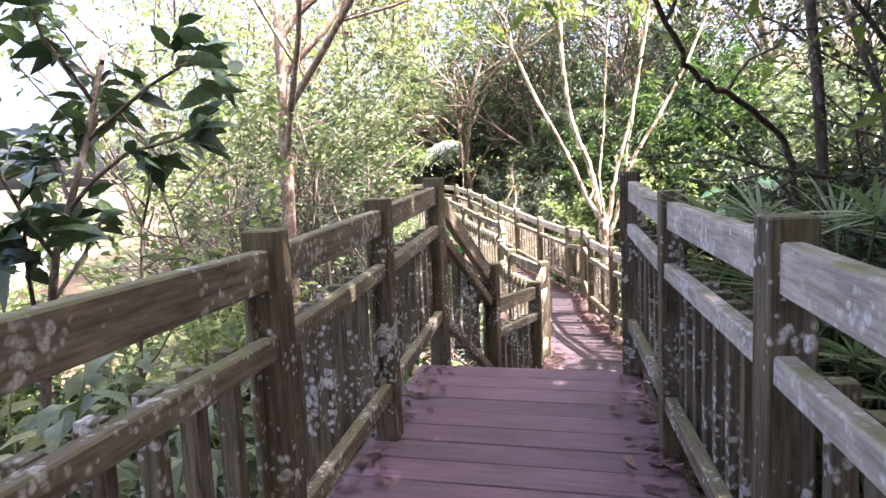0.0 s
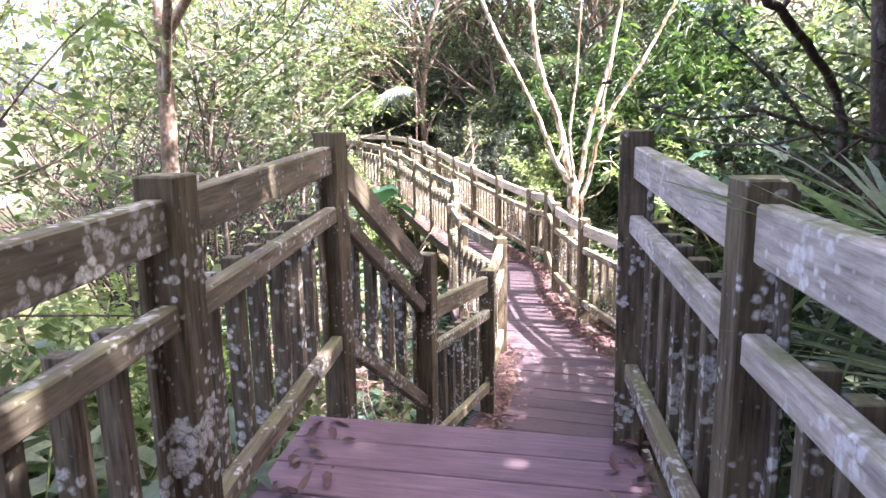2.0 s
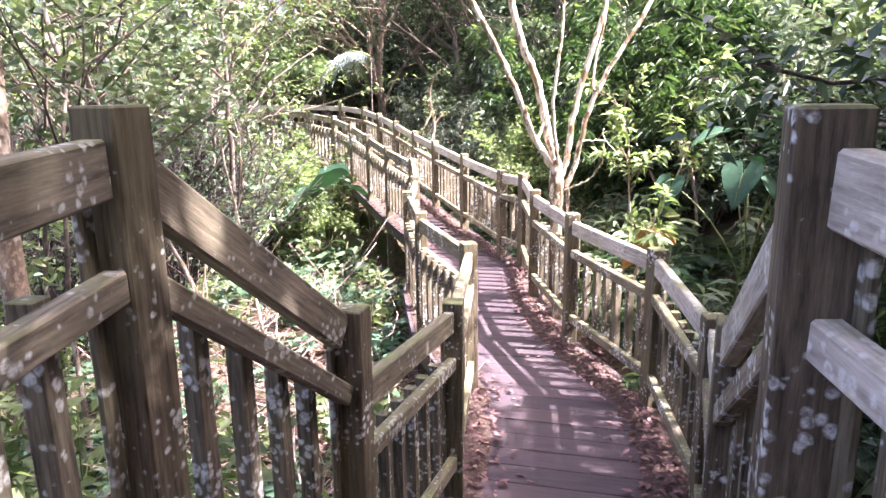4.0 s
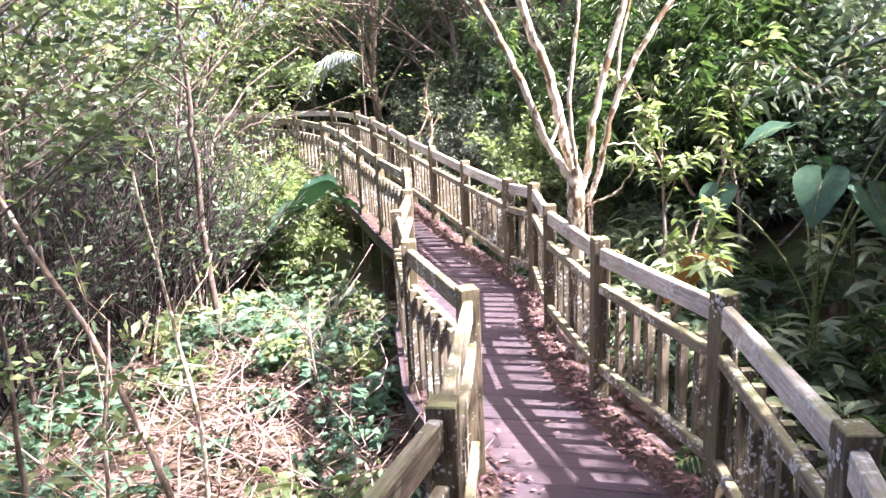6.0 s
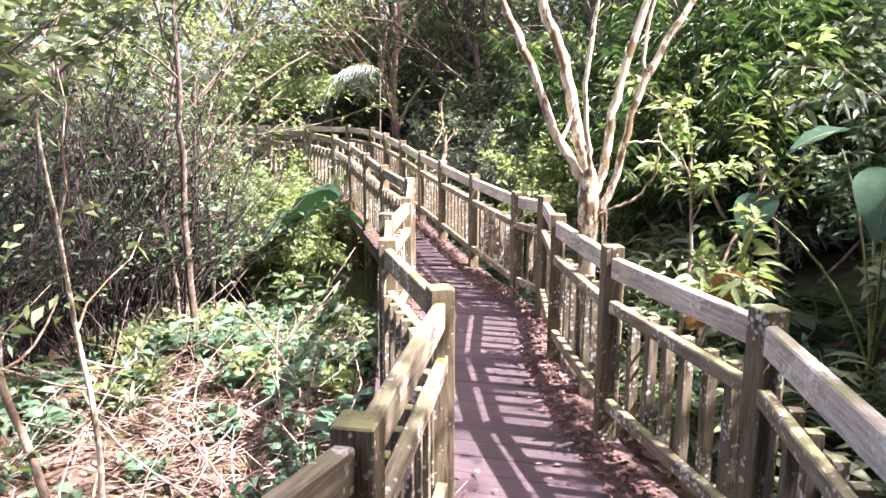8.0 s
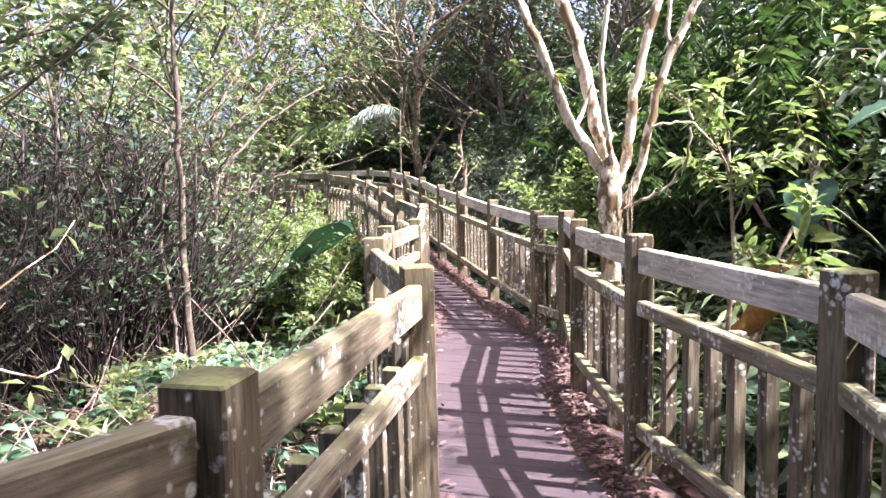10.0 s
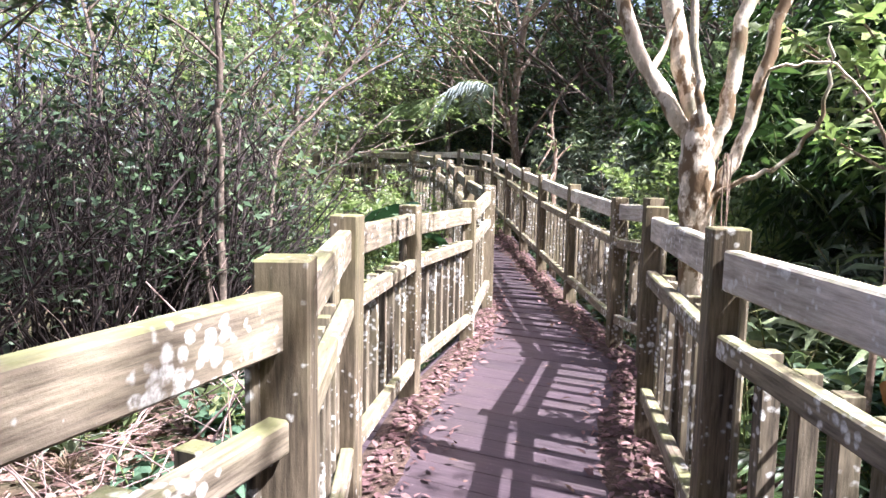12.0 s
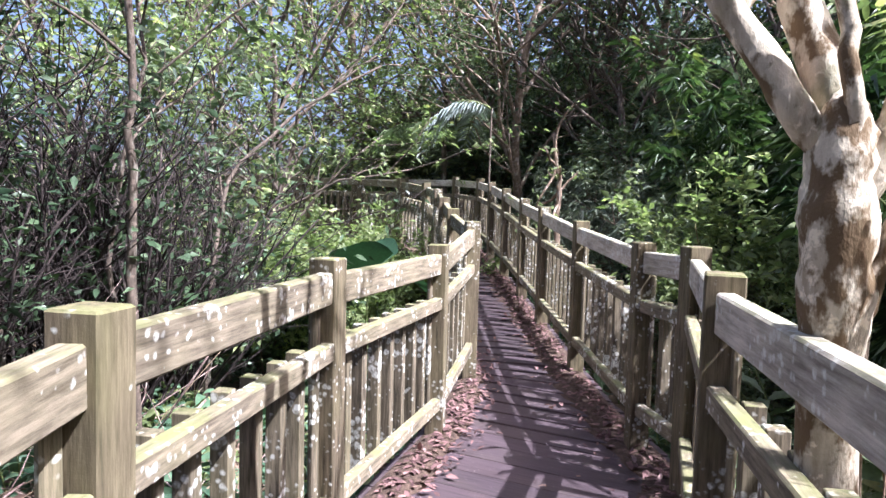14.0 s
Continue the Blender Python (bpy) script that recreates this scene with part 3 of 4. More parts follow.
def make_tree(name, label, seed, height, r, bark, leaf, kids=(5, 5, 4), per=9, L=0.1, W=0.045, lean=(0, 0), bare=0.4, spread=0.9, oval=False, cat="tree", stems=1, group="", wob=.14, lift=.08, ratio=.6, droop=.2):
    g = np.random.default_rng(seed)
    tubes, twigs = [], []
    for s in range(stems):
        a = g.uniform(0, 6.28)
        off = np.array([math.cos(a), math.sin(a), 0]) * (0.0 if stems == 1 else 0.14 * g.random())
        d = np.array([lean[0], lean[1], 1.0]) + (0 if stems == 1 else np.array([math.cos(a), math.sin(a), 0]) * g.uniform(.15, .6))
        grow(g, off + np.array([0, 0, -.15]), d, height * (1 if stems == 1 else g.uniform(.65, 1)), r, 0, tubes, twigs, kids, wob, lift, spread, bare, ratio)
    th = thing(name, (0, 0, 0), label, cat, group)
    if stems == 1:
        part("trunk", tube_mesh("trunk", tubes[:1], bark, 9, .04), th)
        tagged(part("branchwork", tube_mesh("branchwork", tubes[1:], bark), th), kind="stuff")
    else:
        tagged(part("stemwork", tube_mesh("stemwork", tubes, bark), th), kind="stuff")
    tagged(part("crown" if stems == 1 else "foliage", leaf_mesh("crown", [leaves_on(g, twigs, per, L, W, oval=oval, droop=droop)], leaf), th), kind="stuff")
    return th


def put(ob, x, y, scale=1.0, turn=0.0, z=None, tilt=(0, 0), label=""):
    m = Matrix.Translation((x, y, ground_z(x, y) if z is None else z)) @ pose(0, 0, 0, tilt[0], tilt[1], turn) @ Matrix.Scale(scale, 4)
    c = copy_thing(ob, m)
    if label:
        c["label"] = label
    return c



def proto(ob, x, y, scale=1.0, turn=0.0, tilt=(0, 0)):
    """Gives the first of a kind its own place."""
    ob.matrix_basis = Matrix.Translation((x, y, ground_z(x, y))) @ pose(0, 0, 0, tilt[0], tilt[1], turn) @ Matrix.Scale(scale, 4)
    ob.scale = (1, 1, 1) if scale == 1.0 else ob.scale
    return ob


def again(ob, x, y, scale=1.0, turn=0.0, tilt=(0, 0)):
    """A copy whose size does not depend on the first one's."""
    own = ob.scale[0]
    return put(ob, x, y, scale / own, turn, None, tilt)


# ---- the pale multi-stemmed tree beside the fence ----
def pale_tree():
    g = np.random.default_rng(12)
    gz = ground_z(0.42, 9.62)
    rel = lambda *p: np.array(p) - np.array((0.42, 9.62, gz))
    th = thing("tree", (0.385, 9.62, gz), "pale mottled-barked tree forking into several stems beside the railing", "tree")
    trunk = [rel(0.43, 9.66, gz - .2), rel(0.4, 9.66, -0.7), rel(0.355, 9.66, -0.2), rel(0.34, 9.66, 0.06), rel(0.345, 9.65, 0.2), rel(0.34, 9.65, 0.32), rel(0.34, 9.65, 0.43), rel(0.34, 9.65, 0.52), rel(0.34, 9.65, 0.57), rel(0.345, 9.65, 0.59)]
    rad = [.1, .072, .052, .053, .058, .066, .064, .054, .034, .01]
    t = np.linspace(0, len(trunk) - 1, 40)
    P = np.stack([np.interp(t, np.arange(len(trunk)), np.array(trunk)[:, c]) for c in range(3)], 1)
    rr = np.interp(t, np.arange(len(rad)), rad) * (1 + .08 * np.sin(t * 5) + g.normal(size=40) * .05)
    for _ in range(2):
        P[1:-1] = (P[:-2] + P[1:-1] * 2 + P[2:]) / 4
        rr[1:-1] = (rr[:-2] + rr[1:-1] * 2 + rr[2:]) / 4
    part("trunk", tube_mesh("trunk", [(P, rr)], BARK_PALE, 20, 0.045), th)
    stems = [([(0.325, 9.65, .45), (0.26, 9.64, .55), (0.175, 9.65, .665), (0.09, 9.66, .85), (0.01, 9.68, 1.06), (-.085, 9.68, 1.3), (-.24, 9.7, 1.6), (-.6, 9.85, 2.3), (-.9, 10.0, 3.0), (-1.3, 10.1, 4.0), (-1.5, 10.2, 4.8)], .033),
             ([(0.33, 9.66, .42), (0.325, 9.68, .58), (0.27, 9.72, .78), (0.22, 9.74, 1.02), (0.13, 9.76, 1.33), (0.0, 9.78, 1.6), (-.15, 9.85, 2.3), (-.2, 9.95, 3.3), (-.3, 9.9, 4.4), (-.2, 9.8, 5.4)], .044),
             ([(0.34, 9.62, .48), (0.34, 9.6, .64), (0.305, 9.6, .84), (0.285, 9.6, 1.06), (0.32, 9.62, 1.35), (0.36, 9.65, 1.6), (0.4, 9.75, 2.4), (0.45, 9.9, 3.1), (.5, 9.6, 4.2), (.4, 9.4, 5.0)], .018),
             ([(0.36, 9.65, .36), (0.41, 9.65, .5), (0.445, 9.66, .66), (0.465, 9.68, .88), (0.515, 9.7, 1.16), (0.66, 9.72, 1.6), (0.79, 9.8, 2.05), (0.95, 9.95, 3.1), (1.1, 9.8, 4.2), (1.3, 9.8, 5.2)], .032),
             ([(0.37, 9.66, .16), (0.43, 9.66, .3), (0.505, 9.66, .48), (0.545, 9.67, .74), (0.65, 9.69, 1.1), (0.78, 9.7, 1.36), (0.92, 9.72, 1.56), (1.3, 9.85, 2.2), (1.6, 10, 2.8), (2.0, 10.1, 3.8), (2.2, 10.2, 4.6)], .026),
             ([(0.65, 9.69, 1.1), (0.66, 9.72, 1.35), (0.74, 9.75, 1.75), (0.8, 9.85, 2.2)], .014),
             ([(0.42, 9.64, .28), (0.52, 9.6, .33), (0.61, 9.58, .37), (0.735, 9.56, .52), (0.762, 9.56, .68), (0.74, 9.55, .85)], .011),
             ([(0.55, 9.66, .72), (0.67, 9.62, .75), (0.79, 9.6, .726), (0.89, 9.6, .6)], .008),
             ([(0.14, 9.66, .72), (0.22, 9.7, .86), (0.25, 9.72, 1.0)], .016)]
    twigs = []
    for k, (pts, r) in enumerate(stems):
        P = np.array([rel(*p) for p in pts])
        t = np.linspace(0, len(P) - 1, len(P) * 3)
        P = np.stack([np.interp(t, np.arange(len(P)), P[:, c]) for c in range(3)], 1)
        for _ in range(2):
            P[1:-1] = (P[:-2] + P[1:-1] * 2 + P[2:]) / 4
        P[1:-1] += g.normal(size=P[1:-1].shape) * .006
        part("stem", tube_mesh("stem", [(P, np.linspace(r, r * .55, len(P)))], BARK_PALE, 12, 0.06, k), th)
        if k < 3:
            tubes = []
            for q in range(11):
                i = int(len(P) * g.uniform(.75, .98))
                grow(g, P[i], g.normal(size=3) * np.array([1, 1, .3]) + np.array([0, 0, .3]), g.uniform(.9, 1.5), r * .3, 1, tubes, twigs, (0, 3, 3), .2, .05, .9, .3)
            tagged(part("branchwork", tube_mesh("limbs", tubes, BARK_PALE, 5), th), kind="stuff")
    tagged(part("crown", leaf_mesh("crown", [leaves_on(g, twigs, 9, .12, .045)], LEAF_OLIVE), th), kind="stuff")
    # pale hanging roots round the trunk
    roots = []
    for q in range(8):
        a, ph, w = g.uniform(-.9, 1.2), g.uniform(0, 6.28), g.uniform(.006, .016)
        x, y = .36 + math.cos(a) * g.uniform(.08, .13), 9.62 + math.sin(a) * .1
        pts = [rel(x + w * math.sin(z * 5 + ph), y + w * math.cos(z * 4 + ph), z) for z in np.linspace(.42, -.95, 16)]
        roots.append((pts, np.full(16, g.uniform(.0015, .0032))))
    tagged(part("aerial_root", tube_mesh("roots", roots, BARK_BROWN, 4), th), kind="stuff")


pale_tree()

# ---- trees and shrubs ----
T_LIGHT = make_tree("tree", "slender tree with fresh green translucent leaves", 21, 4.6, .06, BARK_DARK, LEAF_LIGHT, (9, 5, 4), 9, .125, .056, spread=1.0, lift=.03, bare=.2)
T_MID = make_tree("tree", "broadleaf forest tree with a mid green crown", 22, 5.6, .11, BARK_BROWN, LEAF_MID, (11, 6, 4), 12, .14, .06, bare=.12)
T_DARK = make_tree("tree", "dark-leaved forest tree on the slope", 23, 5.2, .10, BARK_DARK, LEAF_DARK, (11, 6, 4), 12, .14, .056, bare=.12)
T_OLIVE = make_tree("tree", "tree with olive-yellow leaves and thin crooked limbs", 24, 5.0, .08, BARK_DARK, LEAF_OLIVE, (10, 6, 4), 10, .12, .046, bare=.25, spread=1.1, wob=.2)
S_LIGHT = make_tree("shrub", "leafy shrub with small fresh green leaves", 31, 1.5, .014, STEM_GREEN, LEAF_LIGHT, (6, 4), 13, .1, .046, cat="shrub", stems=6, bare=.2, ratio=.5)
S_MID = make_tree("shrub", "dense mid green shrub of the undergrowth", 32, 1.5, .016, BARK_BROWN, LEAF_MID, (6, 5), 12, .115, .046, cat="shrub", stems=7, bare=.15, ratio=.5)
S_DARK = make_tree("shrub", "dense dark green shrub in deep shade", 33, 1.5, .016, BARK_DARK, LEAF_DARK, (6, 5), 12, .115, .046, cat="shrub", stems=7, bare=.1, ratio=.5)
S_GREY = make_tree("shrub", "shrub with pale grey-green drooping leaves", 34, 1.6, .016, BARK_BROWN, LEAF_GREY, (6, 5), 10, .15, .038, cat="shrub", stems=6, bare=.2, ratio=.5, droop=.5)
S_BAMBOO = make_tree("bamboo_clump", "bamboo clump with narrow drooping leaves", 35, 2.6, .012, STEM_GREEN, LEAF_BAMBOO, (10, 4), 9, .18, .026, cat="bamboo", stems=9, bare=.25, ratio=.26, droop=.55, lift=.0)
# Dark bark and dark leaves carry the thicket's shade in their colour.
S_TWIGGY = make_tree("shrub", "thicket of thin stems, toned dark for shade, with sparse leaves", 36, 2.3, .013, BARK_TWIG_SHADED, LEAF_DARK, (6, 4), .9, .085, .034, cat="shrub", stems=22, bare=.3, ratio=.4)
SAPLING = make_tree("sapling", "thin sapling with arching limbs and bright leaves", 37, 2.9, .02, BARK_DARK, LEAF_LIGHT, (9, 4), 9, .115, .052, cat="sapling", bare=.35, ratio=.45, spread=1.3, lift=-.01, oval=False)
TALL = make_tree("sapling", "slim sapling with bare lower stem and leafy green top", 39, 3.3, .022, BARK_DARK, LEAF_MID, (10, 4), 11, .11, .048, cat="sapling", bare=.6, ratio=.4, spread=1.3, lift=0.0)
BIGLEAF = make_tree("sapling", "sapling with large dark glossy leaves", 38, 2.9, .03, BARK_DARK, LEAF_DARK, (9, 3), 11, .2, .085, cat="sapling", bare=.45, ratio=.3, oval=True, spread=1.1, droop=.3)

SPRAY = make_tree("shrub", "small tree with clusters of long bright yellow-green leaves", 40, 2.3, .02, BARK_BROWN, LEAF_LIGHT, (5, 3), 8, .14, .042, cat="shrub", stems=3, bare=.72, ratio=.25, oval=True, droop=.35)
R = random.Random(11)
turn = lambda: R.uniform(0, 360)

# left of the walk, open to the light
proto(BIGLEAF, -2.5, 2.75, 1.0, 40)
proto(SAPLING, -3.2, 5.4, 1.0, 20)
for x, y, s in ((-2.9, 3.9, .85), (-4.3, 7.6, .9)):
    again(SAPLING, x, y, s, turn())
proto(TALL, -3.6, 7.9, 1.0, 0)
for x, y, s in ((-4.3, 9.9, 1.2), (-4.8, 11.9, 1.25), (-5.4, 13.2, 1.1), (-3.5, 6.9, .9), (-5.6, 15.0, 1.1)):
    again(TALL, x, y, s, turn())
proto(T_LIGHT, -6.3, 16.6, .9, 130)
again(T_LIGHT, -7.2, 18.6, 1.15, 20)
for x, y, s in ((-7.6, 15.6, 1.0), (-8.4, 18.4, 1.1), (-8.5, 22.5, 1.2), (-10.5, 21.0, 1.1)):
    again(T_LIGHT, x, y, s, turn())
brown = make_tree("tree", "straight tree with a thick reddish-brown trunk", 25, 6.5, .12, BARK_BROWN, LEAF_LIGHT, (5, 4, 3), 8, .1, .045, bare=.55, wob=.05)
proto(brown, -3.0, 6.85, 0.75, 0)
proto(S_LIGHT, -2.3, 5.0, .9, 0)
for x, y, s in ((-2.9, 5.3, .8), (-4.3, 7.3, .9), (-4.2, 15.2, 1.1), (-3.6, 15.9, 1.0), (-4.9, 16.4, 1.1), (-3.9, 16.9, 1.1), (-5.3, 18.0, 1.2),
                (-6.4, 18.2, 1.2), (-4.3, 18.0, .9), (-4.2, 2.9, .9), (-4.4, 4.3, .9), (-3.9, 1.2, .9), (-5.2, 4.6, .6), (-6.4, 4.4, .7), (-7.4, 15.4, 1.5), (-9.5, 17.0, 2.0), (-8.2, 4.4, .9), (-9.0, 6.5, 1.1), (-10.2, 9.0, 1.4), (-9.6, 3.0, 1.0), (-11.5, 6.0, 1.6), (-11.8, 11.5, 1.8), (-12.5, 3.0, 1.6)):
    again(S_LIGHT, x, y, s, turn())
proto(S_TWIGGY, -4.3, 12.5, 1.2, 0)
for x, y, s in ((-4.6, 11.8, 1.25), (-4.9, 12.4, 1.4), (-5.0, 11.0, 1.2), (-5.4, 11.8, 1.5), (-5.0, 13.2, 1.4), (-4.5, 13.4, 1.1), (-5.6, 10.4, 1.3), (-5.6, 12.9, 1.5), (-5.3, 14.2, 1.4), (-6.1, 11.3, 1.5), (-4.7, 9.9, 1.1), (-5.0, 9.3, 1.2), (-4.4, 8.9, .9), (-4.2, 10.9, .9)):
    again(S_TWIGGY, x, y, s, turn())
for x, y, s in ((-3.05, 7.3, .95), (-3.4, 8.2, .9), (-4.2, 9.4, 1.1), (-4.0, 12.2, 1.2)):
    again(TALL, x, y, s, turn())
for x, y, s in ((-4.5, 14.6, .8), (-4.7, 15.4, 1.0), (-5.3, 15.6, 1.0)):
    again(S_DARK, x, y, s, turn())

# right of the walk, the shaded slope
proto(S_MID, 1.9, 2.6, .9, 0)
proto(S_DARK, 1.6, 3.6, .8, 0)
proto(S_GREY, 3.4, 11.2, 1.2, 0)
proto(S_BAMBOO, 1.9, 13.0, 1.0, 0)
for x, y, s in ((1.5, 14.4, 1.1), (2.6, 13.4, 1.2), (1.3, 15.8, 1.1), (2.2, 11.9, .9), (.7, 17.2, 1.1), (3.0, 14.8, 1.3)):
    again(S_BAMBOO, x, y, s, turn())
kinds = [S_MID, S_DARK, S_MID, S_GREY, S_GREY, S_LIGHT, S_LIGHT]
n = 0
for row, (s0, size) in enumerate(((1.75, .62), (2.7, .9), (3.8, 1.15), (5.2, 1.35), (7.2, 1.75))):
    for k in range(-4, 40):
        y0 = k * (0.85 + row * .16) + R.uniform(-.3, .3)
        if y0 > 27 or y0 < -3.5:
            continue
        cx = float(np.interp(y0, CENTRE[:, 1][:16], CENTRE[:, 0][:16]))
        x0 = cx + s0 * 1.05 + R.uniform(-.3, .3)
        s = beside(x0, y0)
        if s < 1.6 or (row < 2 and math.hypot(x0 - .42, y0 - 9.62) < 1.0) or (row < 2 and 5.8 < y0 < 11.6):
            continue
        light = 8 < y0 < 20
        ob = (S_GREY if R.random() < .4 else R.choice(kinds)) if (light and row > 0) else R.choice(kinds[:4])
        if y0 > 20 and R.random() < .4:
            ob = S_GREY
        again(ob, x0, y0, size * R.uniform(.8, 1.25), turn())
        n += 1
for k in range(46):
    x0, y0 = R.uniform(-14, 3.5), R.uniform(22.2, 30)
    if beside(x0, y0) < 1.3:
        continue
    again(R.choice((S_LIGHT, S_MID, S_GREY, S_MID, S_DARK)), x0, y0, R.uniform(1.2, 2.1), turn())
# the far side of the valley
for k in range(4):
    again(T_LIGHT, R.uniform(-13, -10), 16 + k * 2.2 + R.uniform(-.6, .6), R.uniform(1.2, 1.9), turn())
for x, y, s in ((-13.5, 4.0, 1.2), (-14.2, 1.5, 1.2), (-18.5, 6.5, 1.3)):
    again(T_LIGHT, x, y, s, turn())
proto(SPRAY, 1.1, 10.1, 1.0, 0)
again(SPRAY, 2.0, 11.2, 1.1, 90)
for x, y, s in ((3.1, 9.7, .6), (3.6, 8.8, .7), (3.0, 11.0, .6), (4.4, 9.8, .8), (2.7, 8.4, .45)):
    again(S_TWIGGY, x, y, s, turn())
# slim trees added for shade: their high crowns keep sun off the walk
HIGH_SHADE = make_tree("tree", "added slim dark-trunked shade tree with its leafy crown high up", 26, 6.6, .055, BARK_DARK, LEAF_MID, (9, 5, 4), 10, .12, .05, bare=.62, wob=.05, ratio=.36, spread=1.3, lift=.02)
proto(HIGH_SHADE, 2.1, 6.0, 1.0, 0)
for x, y, s in ((2.5, 5.2, 1.2),):
    again(HIGH_SHADE, x, y, s, turn())
for ob, x, y, s in ((S_BAMBOO, 2.0, 7.1, .5), (S_MID, 2.5, 6.4, .5), (S_BAMBOO, 2.2, 8.0, .45), (S_MID, 3.1, 8.5, 1.2), (S_MID, 3.3, 9.5, 1.2), (S_BAMBOO, 1.7, 6.2, .45), (S_DARK, 2.6, 10.4, .8)):
    again(ob, x, y, s, turn())
# slope woods, plus unseen trees added beside and behind the start to cast shade
proto(T_MID, 3.2, 2.5, 1.4, 0)
proto(T_DARK, 3.0, 4.3, 1.0, 60)
proto(T_OLIVE, 2.6, 5.4, .85, 200, (0, -10))
# Trees at negative y stand out of view; they close in the start and block light.
for ob, x, y, s in ((T_MID, 3.3, 0.6, 1.45), (T_OLIVE, 3.3, 3.6, 1.1), (T_DARK, 2.4, 6.0, .5), (T_DARK, 2.6, 6.8, .5), (T_DARK, 7.0, 2.4, 1.2), (T_DARK, 3.0, -1.0, 1.4), (T_MID, 4.4, 3.6, 1.3), (T_DARK, 4.6, 1.6, 1.4), (T_DARK, 4.7, -.6, 1.4), (T_MID, 3.9, 1.9, 1.4), (T_DARK, 9.6, 7.6, 1.1), (T_DARK, 8.6, 5.4, 1.1), (T_OLIVE, 10.0, 10.4, 1.0), (T_MID, 9.8, 13.0, .7), (T_DARK, 8.4, 15.6, .8),
                    (T_MID, 6.2, 17.5, 1.0), (T_DARK, 7.0, 20.2, .9), (T_DARK, 3.2, 23.6, .9), (T_MID, -.2, 23.2, 1.0), (T_DARK, -2.2, 23.0, 1.0), (T_DARK, -1.2, 21.6, .9), (T_DARK, .9, 19.6, .8), (T_MID, -3.2, 22.2, 1.0), (T_LIGHT, -4.6, 23.2, 1.2), (T_OLIVE, -5.8, 23.2, 1.2), (T_LIGHT, -3.0, 25.0, 1.3),
                    (T_MID, 2.2, 22.5, 1.2), (T_MID, -7.4, 24.5, 1.3), (T_LIGHT, -9.5, 25.0, 1.4), (T_MID, 11.5, 9.5, 1.0), (T_DARK, 9.5, 18.5, 1.1), (T_MID, 5.0, 20.5, 1.2), (T_LIGHT, -1.6, 27.0, 1.4),
                    (T_MID, -5.5, 28.0, 1.5), (T_MID, 4.0, 26.5, 1.5), (T_LIGHT, -9.0, 30.0, 1.6), (T_MID, 3.2, -2.6, 1.4), (T_DARK, 2.4, -4.5, 1.3), (T_DARK, 1.0, -5.2, 1.4), (T_DARK, -.6, -6.2, 1.5), (T_DARK, -2.6, -5.0, 1.4), (T_DARK, -4.6, -5.6, 1.4), (T_MID, -1.5, -7.0, 1.1), (T_DARK, 1.0, -8.5, 1.2), (T_LIGHT, -3.6, -5.5, 1.0)):
    again(ob, x, y, s, turn())


# ---- broad-leaved herbs, ferns, palms ----
def ginger(name, label, seed, n_stem, height, L, W, leaf, per=8):
    g = np.random.default_rng(seed)
    tubes, P, D = [], [], []
    for _ in range(n_stem):
        a = g.uniform(0, 6.28)
        b = np.array([math.cos(a), math.sin(a), 0]) * g.uniform(.02, .25)
        lean = np.array([math.cos(a), math.sin(a), 0]) * g.uniform(.1, .5)
        h = height * g.uniform(.6, 1.1)
        pts = np.array([b + lean * h * t * t + np.array([0, 0, h * t - .05]) for t in np.linspace(0, 1, 6)])
        tubes.append((pts, np.linspace(.009, .004, 6)))
        for q in range(per):
            t = .25 + .75 * (q + .5) / per
            p = np.array([np.interp(t, np.linspace(0, 1, 6), pts[:, c]) for c in range(3)])
            s = a + (1.57 if q % 2 else -1.57) + g.normal() * .5
            P.append(p)
            D.append((math.cos(s), math.sin(s), .7 + g.normal() * .2))
    P, D = np.array(P), np.array(D)
    sc = g.uniform(.7, 1.2, len(P))
    th = thing(name, (0, 0, 0), label, "plant")
    for tb in tubes:
        part("stem", tube_mesh("stem", [tb], STEM_GREEN, 4), th)
    part("foliage", leaf_mesh("leaves", [leaf_geo(P, D, L * sc, W * sc, g, .8, True, .55)], leaf), th)
    return th


GINGER = ginger("broadleaf_herb", "clump of long glossy lance-shaped leaves", 41, 9, .75, .34, .075, LEAF_MID)
HERB = ginger("low_herb", "low herb with pointed green leaves among leaf litter", 42, 8, .3, .17, .07, LEAF_HERB, 6)
HERB_L = ginger("low_herb", "low herb with fresh green leaves", 43, 8, .32, .17, .075, LEAF_LIGHT, 6)
HERB_D = ginger("broadleaf_herb", "dark broad-leaved herb in the shade below the railing", 44, 9, .5, .24, .085, LEAF_DARK, 6)


def strap_tuft(name, label, seed, n, L, W, leaf, cat="grass"):
    """Long arching blades from one base."""
    g = np.random.default_rng(seed)
    v, f = [], []
    for _ in range(n):
        a, out, l = g.uniform(0, 6.28), g.uniform(.3, 1.0), L * g.uniform(.6, 1.15)
        dx, sx = np.array([math.cos(a), math.sin(a), 0]), np.array([-math.sin(a), math.cos(a), 0])
        o = len(v)
        for k in range(6):
            t = k / 5
            p = dx * (out * l * t * .8 + .02) + np.array([0, 0, l * (1.05 * t - (.4 + .5 * out) * t * t)])
            w = W * (1 - t ** 2) * .5 + .001
            v += [tuple(p + sx * w), tuple(p - sx * w)]
        for k in range(5):
            f.append((o + 2 * k, o + 2 * k + 1, o + 2 * k + 3, o + 2 * k + 2))
    th = thing(name, (0, 0, 0), label, cat)
    part("blade_tuft", mesh_of("blades", v, f, leaf), th)
    return th


